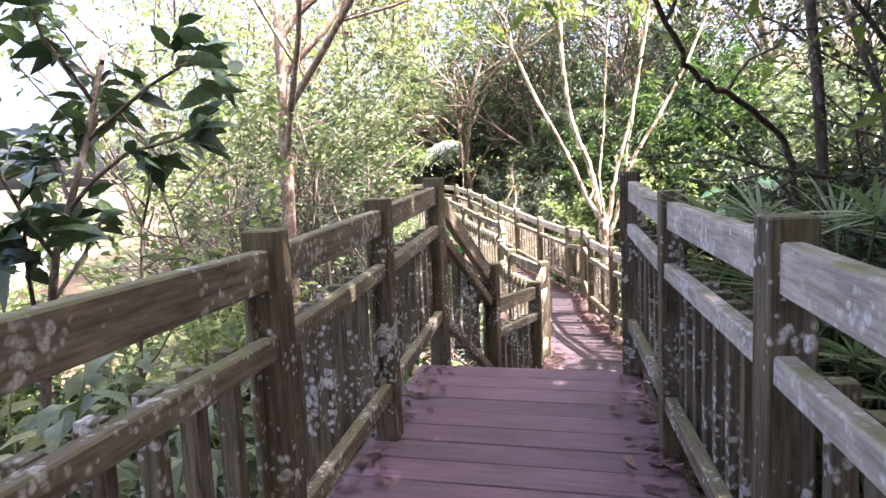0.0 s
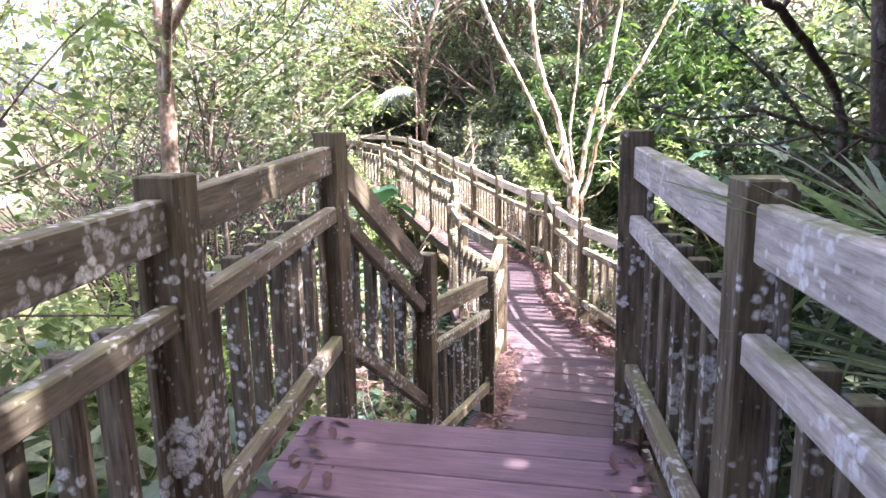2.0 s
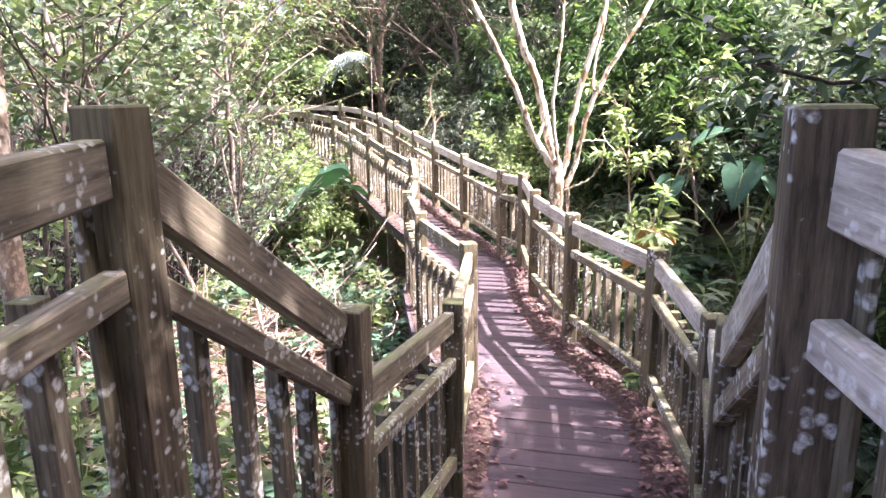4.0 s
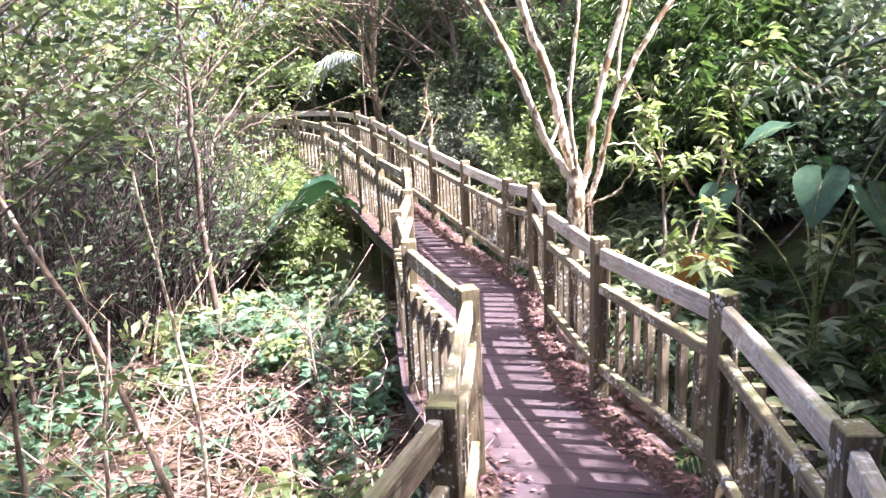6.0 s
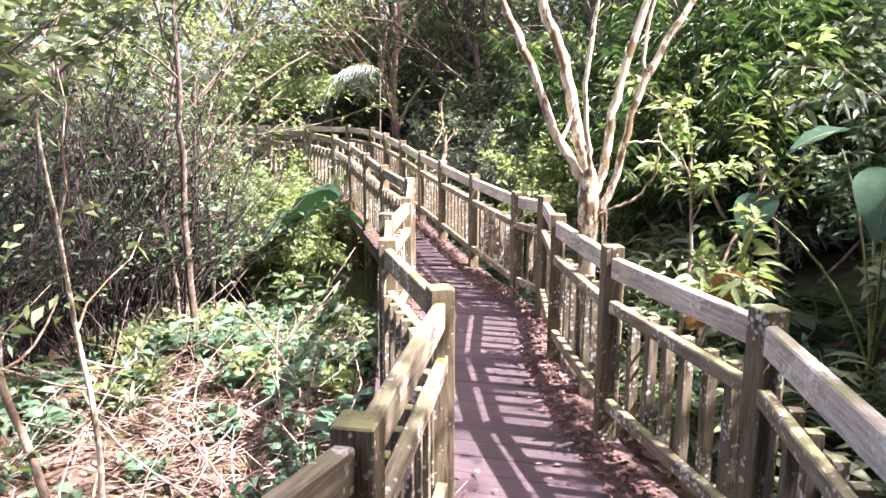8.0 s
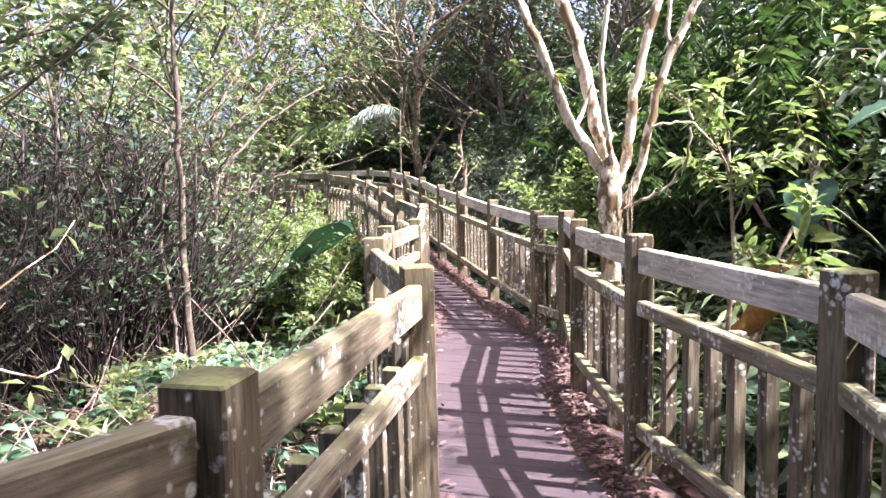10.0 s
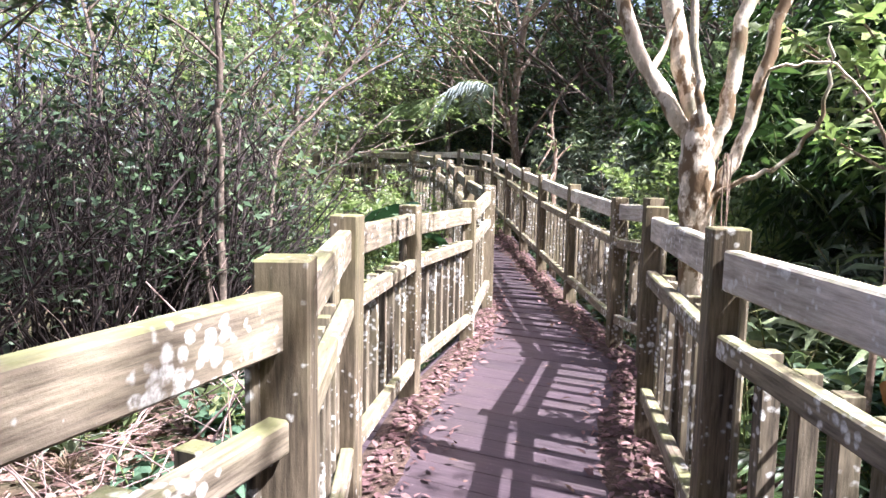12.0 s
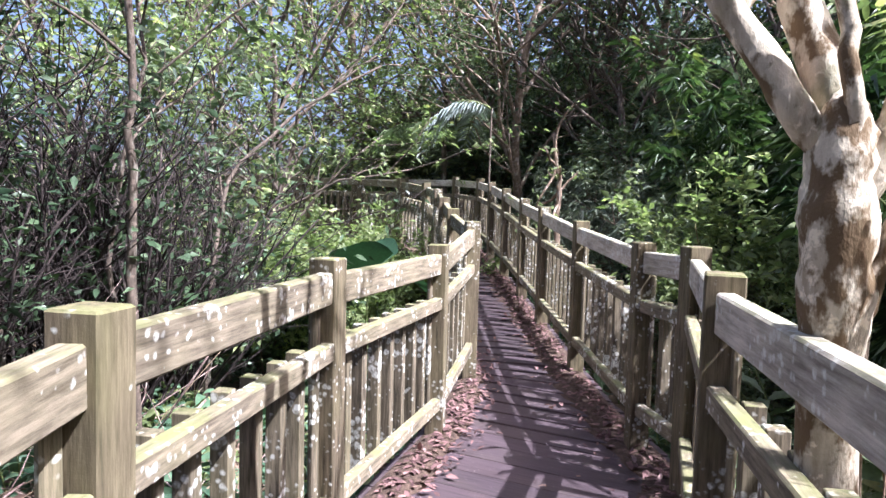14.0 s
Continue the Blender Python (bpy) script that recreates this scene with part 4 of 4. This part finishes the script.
STRAPS = strap_tuft("strap_leaf_plant", "tuft of long arching strap leaves", 51, 22, .75, .05, LEAF_GREY, "plant")
GRASS = strap_tuft("grass_tuft", "tuft of thin arching grass", 52, 50, .45, .01, LEAF_OLIVE)
DEADGRASS = strap_tuft("dead_grass", "flattened tuft of dry straw-coloured grass", 53, 70, .5, .01, STRAW)


def fern(seed):
    g = np.random.default_rng(seed)
    tubes, P, D, L = [], [], [], []
    for k in range(11):
        a, l = 6.28 * k / 11 + g.normal() * .2, g.uniform(.5, .8)
        dx = np.array([math.cos(a), math.sin(a), 0])
        t = np.linspace(0, 1, 12)
        pts = dx[None] * (l * t)[:, None] * .9 + np.array([0, 0, 1.0])[None] * (l * (1.0 * t - .9 * t * t))[:, None]
        tubes.append((pts, np.linspace(.006, .002, 12)))
        sd = np.array([-math.sin(a), math.cos(a), 0])
        for i in range(2, 24):
            tt = i / 24
            p = np.array([np.interp(tt, t, pts[:, c]) for c in range(3)])
            for s in (1, -1):
                P.append(p)
                D.append(sd * s + dx * .35 + np.array([0, 0, -.1]))
                L.append(.17 * math.sin(math.pi * min(1, tt * .85 + .12)) + .02)
    th = thing("fern", (0, 0, 0), "green fern with arching feathered fronds", "fern")
    tagged(part("stemwork", tube_mesh("stems", tubes, STEM_GREEN, 4), th), kind="stuff")
    part("frond_crown", leaf_mesh("fronds", [leaf_geo(np.array(P), np.array(D), np.array(L), .028, g, 1.5, False, .15)], LEAF_BAMBOO), th)
    return th


FERN = fern(61)


def heart_leaf(th, at, tip, s, k=0, fold=.13):
    """A large heart-shaped blade that hangs from the end of its stalk."""
    tip = unit(np.array(tip, float))
    sx = unit(np.cross(tip, np.array([0, 0, 1.0])))
    nrm = unit(np.cross(sx, tip))
    v, f = [], []
    rows = [(-.34, .2), (-.3, .34), (-.2, .45), (-.06, .49), (.12, .48), (.3, .42), (.48, .33), (.66, .22), (.82, .12), (.93, .045), (1, .0)]
    for u, w in rows:
        for q in range(-4, 5):
            c = q / 4
            wave = .022 * c * c * math.sin(u * 15 + k) + .01 * math.cos(q * 3.1 + u * 5)
            lift = fold * abs(c) * w / .48 + wave - .2 * max(u, 0) ** 2
            back = u if u > 0 else u * min(1, abs(c) * 2.2)
            v.append(tuple(np.array(at) + tip * back * s + sx * c * w * s + nrm * lift * s))
    for i in range(len(rows) - 1):
        for q in range(8):
            f.append((i * 9 + q, i * 9 + q + 1, i * 9 + 10 + q, i * 9 + 9 + q))
    leaf = part("leaf", mesh_of("leaf", v, f, LEAF_TARO, True), th)
    rib = [np.array(at) + tip * u * s + nrm * (.012 - .2 * u * u) * s for u in np.linspace(0, .97, 7)]
    part("midrib", tube_mesh("midrib", [(rib, np.linspace(.006, .002, 7) * s / .3)], STEM_GREEN, 5), leaf)


def taro(x, y, leaves, label):
    """Large heart-shaped leaves, each on its own arching stalk: (x, y, z, tip direction, size, fold)."""
    base = np.array((x, y, ground_z(x, y)))
    th = thing("elephant_ear_plant", tuple(base), label, "plant")
    for k, (lx, ly, lz, tip, s, fold) in enumerate(leaves):
        end = np.array((lx, ly, lz)) - base
        pts = np.array([np.array((end[0] * t ** 1.7, end[1] * t ** 1.7, end[2] * (1.12 * t - .12 * t ** 4))) for t in np.linspace(0, 1, 9)])
        part("stalk", tube_mesh("stalk", [(pts, np.linspace(.011, .006, 9))], STEM_GREEN, 6), th)
        heart_leaf(th, end, tip, s, k, fold)
    return th


taro(1.95, 9.3, ((1.34, 9.62, .34, (-.35, -.45, -.75), .27, .1), (1.66, 8.72, .55, (-.4, -.55, -.8), .31, .1), (1.9, 8.62, .46, (.25, -.7, -.75), .33, .1),
                 (1.78, 9.7, .8, (-.9, -.25, -.2), .33, .08), (2.15, 8.8, .95, (.1, -.9, -.25), .36, .1), (2.5, 9.3, .8, (.9, -.3, -.4), .32, .12), (2.1, 9.9, .5, (.3, .6, -.5), .28, .12)),
     "elephant ear plant with large drooping heart-shaped leaves")
taro(2.3, 8.1, ((2.0, 7.7, .15, (-.5, -.6, -.6), .26, .1), (2.5, 7.6, .4, (.3, -.8, -.5), .3, .1), (2.2, 8.5, .5, (-.3, .5, -.6), .26, .1)), "young elephant ear plant with dark green leaves")
taro(-3.2, 14.7, ((-2.95, 14.3, -.34, (-.85, -.15, -.42), .95, .3), (-3.35, 14.2, -.5, (-.7, -.5, -.4), .62, .15), (-2.8, 15.0, -.5, (.6, .5, -.4), .45, .15), (-3.6, 15.0, -.5, (-.7, .5, -.5), .5, .15)),
     "elephant ear plant with huge folded dark green leaves below the boardwalk")


def fan_palm(seed):
    g = np.random.default_rng(seed)
    th = thing("fan_palm", (0, 0, 0), "young fan palm with radiating stiff green blades", "palm")
    for k in range(7):
        a = 6.28 * k / 7 + g.normal() * .25
        dx = np.array([math.cos(a), math.sin(a), 0])
        h, out = g.uniform(1.2, 1.9), g.uniform(.3, .6)
        pts = np.array([dx * out * t ** 1.5 + np.array([0, 0, h * t]) for t in np.linspace(0, 1, 8)])
        stalk = part("stalk", tube_mesh("stalk", [(pts, np.linspace(.014, .008, 8))], STEM_GREEN, 5), th)
        sx = np.array([-math.sin(a), math.cos(a), 0])
        P, D = [], []
        for q in np.linspace(-2.1, 2.1, 26):
            P.append(pts[-1])
            D.append(dx * math.cos(q) * .75 + sx * math.sin(q) + np.array([0, 0, .55 * math.cos(q) + g.normal() * .06]))
        part("fan", leaf_mesh("fan", [leaf_geo(np.array(P), np.array(D), g.uniform(.62, .78, 26), .034, g, 2.0, True, .16)], LEAF_PALM_SUNNED), th)
    return th


FAN = fan_palm(81)
proto(FAN, 1.0, 3.15, .7, 15)
for x, y, s, t in ((1.25, 2.1, .5, 120), (1.0, 2.75, .5, 60), (1.9, 2.2, .8, 200)):
    again(FAN, x, y, s, t)


def feather_palm(seed, leaf, n, L, h, arc=6.28, droop=1.0, step=1, r=.08):
    g = np.random.default_rng(seed)
    th = thing("feather_palm", (0, 0, 0), "palm with long arching feathered fronds", "palm")
    part("trunk", tube_mesh("trunk", [(np.array([(0, 0, -.2), (.03, 0, h * .5), (0, .02, h)]), (r, r * .85, r * .7))], BARK_DARK, 8, .04), th)
    for k in range(n):
        a, l = arc * k / n + g.normal() * .2, L * g.uniform(.8, 1.1)
        dx, sd = np.array([math.cos(a), math.sin(a), 0]), np.array([-math.sin(a), math.cos(a), 0])
        t = np.linspace(0, 1, 14)
        pts = dx[None] * (l * (t - .15 * t ** 3))[:, None] + np.array([0, 0, 1.0])[None] * (h - .05 + l * (.75 * t - droop * t * t))[:, None]
        P, D, W = [], [], []
        for i in range(4, 44, step):
            tt = i / 44
            p = np.array([np.interp(tt, t, pts[:, c]) for c in range(3)])
            for s in (1, -1):
                P.append(p)
                D.append(sd * s + dx * .5 + np.array([0, 0, -.35 + g.normal() * .1]))
                W.append(l * .3 * math.sin(math.pi * min(1, tt * .8 + .18)) + .04)
        frond = part("frond", leaf_mesh("frond", [leaf_geo(np.array(P), np.array(D), np.array(W), .026, g, 1.5, False, .3)], leaf), th)
        part("rib", tube_mesh("rib", [(pts, np.linspace(.014, .003, 14))], STEM_GREEN, 5), frond)
    return th


PALM = feather_palm(91, LEAF_PALM_SUNNED, 9, 1.9, 2.7)
proto(PALM, 3.4, 2.2, 1.0, 25)
SILVER = feather_palm(92, LEAF_SILVER, 4, 1.35, 3.25, 1.3, 1.35, 2, .02)
proto(SILVER, -3.1, 18.9, 1.0, 165)
again(PALM, .3, 20.8, .9, 70)
again(PALM, -5.0, 21.8, 1.0, 10)

# herbs along the upper deck
proto(GINGER, -1.5, 1.7, 1.0, 0)
proto(HERB_D, 1.25, 2.4, 1.0, 0)
for x, y, s in ((-2.0, 1.2, 1.1), (-1.9, 2.3, 1.2), (-2.5, 1.8, 1.3), (-2.3, 3.1, 1.2), (-1.7, 3.2, 1.0), (-2.7, 2.6, 1.4), (-2.4, .6, 1.2), (-3.0, 1.2, 1.4), (-2.0, 4.0, 1.1), (-3.1, 3.4, 1.4), (-2.8, 4.3, 1.3)):
    again(GINGER, x, y, s, turn())
for x, y, s in ((-3.3, 2.0, .55), (-3.5, 3.6, .6), (-2.9, .3, .55)):
    again(S_DARK, x, y, s, turn())
proto(HERB, -1.9, 9.9, 1.0, 0)
proto(HERB_L, -1.5, 8.0, .9, 0)
proto(STRAPS, -2.75, 6.7, .9, 0)
proto(GRASS, -1.6, 2.6, 1.0, 0)
proto(DEADGRASS, -1.75, 8.9, .6, 0)
proto(FERN, 1.1, 3.0, 1.0, 0)
for y in np.arange(-1.2, 4.9, .26):
    again(R.choice((GINGER, GINGER, GINGER, HERB_L, STRAPS)), -1.42 - R.random() * .4, y, R.uniform(.85, 1.2), turn())
    again(R.choice((GINGER, GINGER, STRAPS, HERB_L)), -1.95 - R.random() * .9, y, R.uniform(1.0, 1.45), turn())
for y in np.arange(-2.0, 5.4, .45):
    again(R.choice((HERB_D, FERN, HERB_D, GINGER)), 1.0 + R.random() * .4, y, R.uniform(.7, 1.1), turn())
for y in np.arange(4.6, 12.6, .2):
    cx = float(np.interp(y, CENTRE[:, 1][:16], CENTRE[:, 0][:16]))
    again(R.choice((HERB_D, GINGER, FERN, HERB, GINGER)), cx + 1.05 + R.random() * .7, y, R.uniform(.6, 1.1), turn())
    again(R.choice((GINGER, HERB_D, FERN, HERB)), cx + 1.7 + R.random() * 1.0, y, R.uniform(.8, 1.25), turn())
# debris field on the open side of the lower walk
for k in range(230):
    y = R.uniform(5.4, 13.6)
    cx = float(np.interp(y, CENTRE[:, 1][:16], CENTRE[:, 0][:16]))
    x = cx - .95 - 3.2 * R.random() ** 1.5
    if 7.6 < y < 10.2 and -3.2 < x < -1.5 and R.random() < .75:
        continue
    again(R.choice((HERB, HERB, HERB_L, HERB)), x, y, R.uniform(.6, .95) * (1.25 if y > 9.4 else 1.0), turn())
again(DEADGRASS, -2.9, 9.6, .6, 40)
for x, y, s in ((-2.3, 6.4, .9), (-3.0, 7.2, 1.0), (-2.9, 6.2, .9), (-3.1, 9.8, .6)):
    again(STRAPS, x, y, s, turn())
for y in np.arange(12.8, 19.5, .5):
    cx = float(np.interp(y, CENTRE[:, 1][:16], CENTRE[:, 0][:16]))
    again(R.choice((HERB, HERB_D, HERB)), cx - 1.1 - R.random(), y, R.uniform(.8, 1.3), turn())
    again(R.choice((HERB_D, FERN, HERB)), cx + 1.0 + R.random() * .6, y + .3, R.uniform(.7, 1.1), turn())


# ---- dead stalks tangled over the open ground ----
def brushwood(n, seed, bark, name, label):
    g = np.random.default_rng(seed)
    tubes = []
    for _ in range(n):
        y = g.uniform(6.4, 12.4)
        x = float(np.interp(y, CENTRE[:, 1][:16], CENTRE[:, 0][:16])) - 1.0 - 3.0 * g.random()
        a, l, up = g.uniform(0, 6.28), g.uniform(.25, .9), max(0.0, g.normal() * .55 + .2)
        t = np.linspace(0, 1, 5)
        bow = g.normal() * .12
        px = x + math.cos(a) * l * t - math.sin(a) * bow * t * (1 - t) * 4
        py = y + math.sin(a) * l * t + math.cos(a) * bow * t * (1 - t) * 4
        pz = np.array([ground_z(p, q) for p, q in zip(px, py)]) + .015 + g.random() * .06 + up * l * t
        tubes.append((np.stack([px, py, pz], 1), np.linspace(1, .5, 5) * g.uniform(.003, .009)))
    tagged(new(name, tube_mesh(name, tubes, bark, 4)), label, "brushwood", kind="stuff")


brushwood(420, 71, BARK_DRY, "dry_brushwood", "tangle of dry pinkish-brown stalks lying on leaf litter")
brushwood(140, 72, STRAW, "dead_stalks", "thin straw-coloured dead stalks lying on leaf litter")


# ---- bare saplings, dead stems, fallen twigs ----
def bare_stem(name, label, pts, r, bark, twigs=5):
    base = np.array(pts[0], float)
    g = np.random.default_rng(int(abs(base[0] * 100 + base[1] * 10)))
    P = np.array(pts, float) - base
    t = np.linspace(0, len(P) - 1, len(P) * 4)
    P = np.stack([np.interp(t, np.arange(len(P)), P[:, c]) for c in range(3)], 1)
    P[1:-1] += g.normal(size=P[1:-1].shape) * r * .3
    th = thing(name, tuple(base), label, "sapling")
    part("stem", tube_mesh("stem", [(P, np.linspace(r, r * .4, len(P)))], bark, 7, .05), th)
    tubes, tw = [], []
    for _ in range(twigs):
        i = int(len(P) * g.uniform(.4, .95))
        grow(g, P[i], g.normal(size=3) + np.array([0, 0, .5]), g.uniform(.3, .7), r * .4, 1, tubes, tw, (0, 3), .2, .05, .9, .3)
    tagged(part("twigwork", tube_mesh("twigs", tubes, bark, 4), th), kind="stuff")
    tagged(part("foliage", leaf_mesh("leaves", [leaves_on(g, tw, 2.5, .1, .04)], LEAF_LIGHT), th), kind="stuff")


gz = ground_z
bare_stem("sapling", "bare pale leaning sapling stem in dry litter", [(-1.95, 7.55, gz(-1.95, 7.55)), (-2.1, 7.6, -.6), (-2.35, 7.65, 0), (-2.75, 7.7, .7), (-3.0, 7.8, 1.4)], .022, BARK_BROWN)
bare_stem("sapling", "thin pale sapling stem rising from dry litter", [(-1.85, 7.6, gz(-1.85, 7.6)), (-1.85, 7.65, -.5), (-1.95, 7.7, .1), (-2.1, 7.8, .9)], .016, BARK_PALE)
bare_stem("sapling", "thin brown stem with a few leaves", [(-2.25, 7.3, gz(-2.25, 7.3)), (-2.2, 7.35, -.4), (-2.1, 7.4, .2)], .014, BARK_BROWN)
bare_stem("sapling", "dark leaning branch rising over the slope", [(1.75, 5.9, gz(1.75, 5.9)), (1.68, 5.9, .6), (1.52, 5.8, 1.36), (1.1, 5.2, 1.62), (.8, 4.7, 1.7), (.55, 4.2, 1.8), (.3, 3.6, 2.1)], .032, BARK_DARK, 3)
bare_stem("sapling", "dark arching sapling on the open side", [(-2.6, 7.0, gz(-2.6, 7.0)), (-2.75, 7.2, .4), (-2.95, 7.5, 1.3), (-3.3, 7.8, 2.2), (-3.6, 8, 2.8)], .026, BARK_DARK)
bare_stem("sapling", "slim brown trunk behind the railing", [(-1.45, 16.2, gz(-1.45, 16.2)), (-1.46, 16.2, .3), (-1.48, 16.22, .7), (-1.55, 16.2, 1.2)], .045, BARK_BROWN, 9)
bare_stem("sapling", "grey trunk of a slender tree on the open side", [(-3.75, 12.1, gz(-3.75, 12.1)), (-3.78, 12.1, 0), (-3.72, 12.05, 1.2), (-3.7, 12, 2.2), (-3.5, 12, 3)], .042, BARK_DARK)
bare_stem("sapling", "dark arching branches over the open side", [(-4.1, 13.3, gz(-4.1, 13.3)), (-4.2, 13.5, -.2), (-4.4, 14.0, .6), (-4.0, 14.8, 1.4), (-3.4, 15.4, 1.9)], .03, BARK_DARK)


def scatter(name, label, n, where, size, leaf, seed, lift=0.01, pile=0.02, flat=2.5, W=.42):
    """Loose leaves lying on a surface: one object of many."""
    g = np.random.default_rng(seed)
    P = np.array([where(g) for _ in range(n)])
    P[:, 2] += lift + g.random(n) * pile
    D = g.normal(size=(n, 3)) * np.array([1, 1, .22])
    s = g.uniform(.5, 1.3, n) * size
    me = leaf_mesh(name, [leaf_geo(P, D, s, s * W, g, flat, True, .12)], leaf)
    return tagged(new(name, me), label, "leaf litter", kind="stuff")


def on_edge(g):
    """A spot on the lower walk's margins, thick by the fence and thinning inwards."""
    l0, l1, r0, r1 = EDGE[int(g.integers(0, len(EDGE)))]
    k = g.random()
    l, r = np.array(l0) + (np.array(l1) - l0) * k, np.array(r0) + (np.array(r1) - r0) * k
    wide = np.linalg.norm(r - l)
    u = min(abs(g.normal()) * .13, .45) / wide
    right = g.random() < .58
    p = r + (l - r) * u if right else l + (r - l) * u
    return (p[0], p[1], deck_z(p[1]) + .012 * max(0, 1 - u * 6))


def on_upper(g):
    yy = g.uniform(.8, 4.4)
    u = min(abs(g.normal()) * .09, .6)
    x = lerp(.30, .36, (4.4 - yy) / 3) - u + .02 if g.random() < .6 else -1.02 + u
    return (x, yy, 0.0)


def on_debris(g):
    y = g.uniform(5.6, 13.5)
    cx = float(np.interp(y, CENTRE[:, 1][:16], CENTRE[:, 0][:16]))
    x = cx - .75 - abs(g.normal()) * 1.6
    return (x, y, ground_z(x, y))


def on_slope(g):
    y = g.uniform(-1, 14)
    cx = float(np.interp(y, CENTRE[:, 1][:16], CENTRE[:, 0][:16]))
    x = cx + .8 + abs(g.normal()) * 1.0
    return (x, y, ground_z(x, y))


scatter("leaf_litter", "drift of reddish-brown dead leaves along the boardwalk edges", 8500, on_edge, .058, LEAF_DRY, 101)
scatter("leaf_litter", "dead leaves gathered at the edges of the upper deck", 200, on_upper, .075, LEAF_DRY, 102)
scatter("leaf_litter", "pale curled dry leaves fallen on the upper deck", 110, on_upper, .09, LEAF_PALE_DRY, 106, .008, .02, 1.6)
scatter("leaf_litter", "bleached dry leaves and litter on the forest floor", 9500, on_debris, .085, LEAF_PALE_DRY, 103, .0, .06, 1.2)
scatter("leaf_litter", "brown leaf litter on the shaded slope", 3500, on_slope, .1, LEAF_DRY, 104, .0, .05, 1.4)


def on_middle(g):
    l0, l1, r0, r1 = EDGE[int(g.integers(0, 45))]
    u = g.uniform(.1, .9)
    return (l0[0] + (r0[0] - l0[0]) * u, l0[1] + (r0[1] - l0[1]) * u, deck_z(l0[1]))


scatter("leaf_litter", "a few scattered dry leaves on the boardwalk", 60, on_middle, .055, LEAF_PALE_DRY, 105)


def soil_strip(side, name):
    """Damp soil that has gathered along one edge of the lower walk."""
    g = random.Random(7 + side)
    v, f = [], []
    for l0, l1, r0, r1 in EDGE:
        for q in (0, .5):
            l = Vector((lerp(l0[0], l1[0], q), lerp(l0[1], l1[1], q)))
            r = Vector((lerp(r0[0], r1[0], q), lerp(r0[1], r1[1], q)))
            a, b = (l, r) if side == 0 else (r, l)
            d = (b - a).normalized()
            w = (.17 if side == 0 else .25) + .06 * noise.noise((a.x * 3, a.y * 3, side)) + g.uniform(-.02, .02)
            z = deck_z((l.y + r.y) / 2)
            for off, h in ((-.06, .004), (0.0, .022), (w * .6, .014), (w, -.004)):
                p = a + d * off
                v.append((p.x, p.y, z + h))
    for i in range(len(v) // 4 - 1):
        for k in range(3):
            f.append((i * 4 + k, i * 4 + k + 1, i * 4 + 5 + k, i * 4 + 4 + k))
    return tagged(new(name, mesh_of(name, v, f, SOIL, True)), "damp dark soil gathered along the edge of the boardwalk", "soil", kind="stuff")


soil_strip(0, "soil")
soil_strip(1, "soil")


def twigs_on_floor(n, seed):
    g = np.random.default_rng(seed)
    tubes = []
    for _ in range(n):
        x, y, z = on_debris(g)
        a, l = g.uniform(0, 6.28), g.uniform(.2, .9)
        d = np.array([math.cos(a), math.sin(a), g.normal() * .12])
        pts = np.array([np.array([x, y, z + .03]) + d * l * t + g.normal(size=3) * .015 for t in np.linspace(0, 1, 5)])
        tubes.append((pts, np.linspace(.008, .003, 5) * g.uniform(.5, 1.4)))
    tagged(new("fallen_twigs", tube_mesh("twigs", tubes, BARK_BROWN, 4)), "dry fallen twigs tangled on the forest floor", "twigs", kind="stuff")


twigs_on_floor(480, 111)


def dry_leaf(place, m):
    """One large curled orange-brown dead leaf."""
    v, f = [], []
    for i in range(9):
        u = i / 8
        w = .12 * math.sin(math.pi * min(1, u * .9 + .06))
        for q in range(-2, 3):
            c = q / 2
            v.append((u * .5 - .25, c * w, .10 * c * c + .08 * math.sin(u * 5) + .02 * math.sin(q * 5 + i)))
    for i in range(8):
        for q in range(4):
            f.append((i * 5 + q, i * 5 + q + 1, i * 5 + 6 + q, i * 5 + 5 + q))
    ob = new("dry_leaf", mesh_of("dry_leaf", v, f, LEAF_ORANGE, True))
    ob.matrix_basis = Matrix.Translation(place) @ m
    tagged(ob, "large curled orange-brown dead leaf hanging on plants", "dead leaf")


dry_leaf((1.05, 9.05, -.18), pose(0, 0, 0, 30, 25, 150))
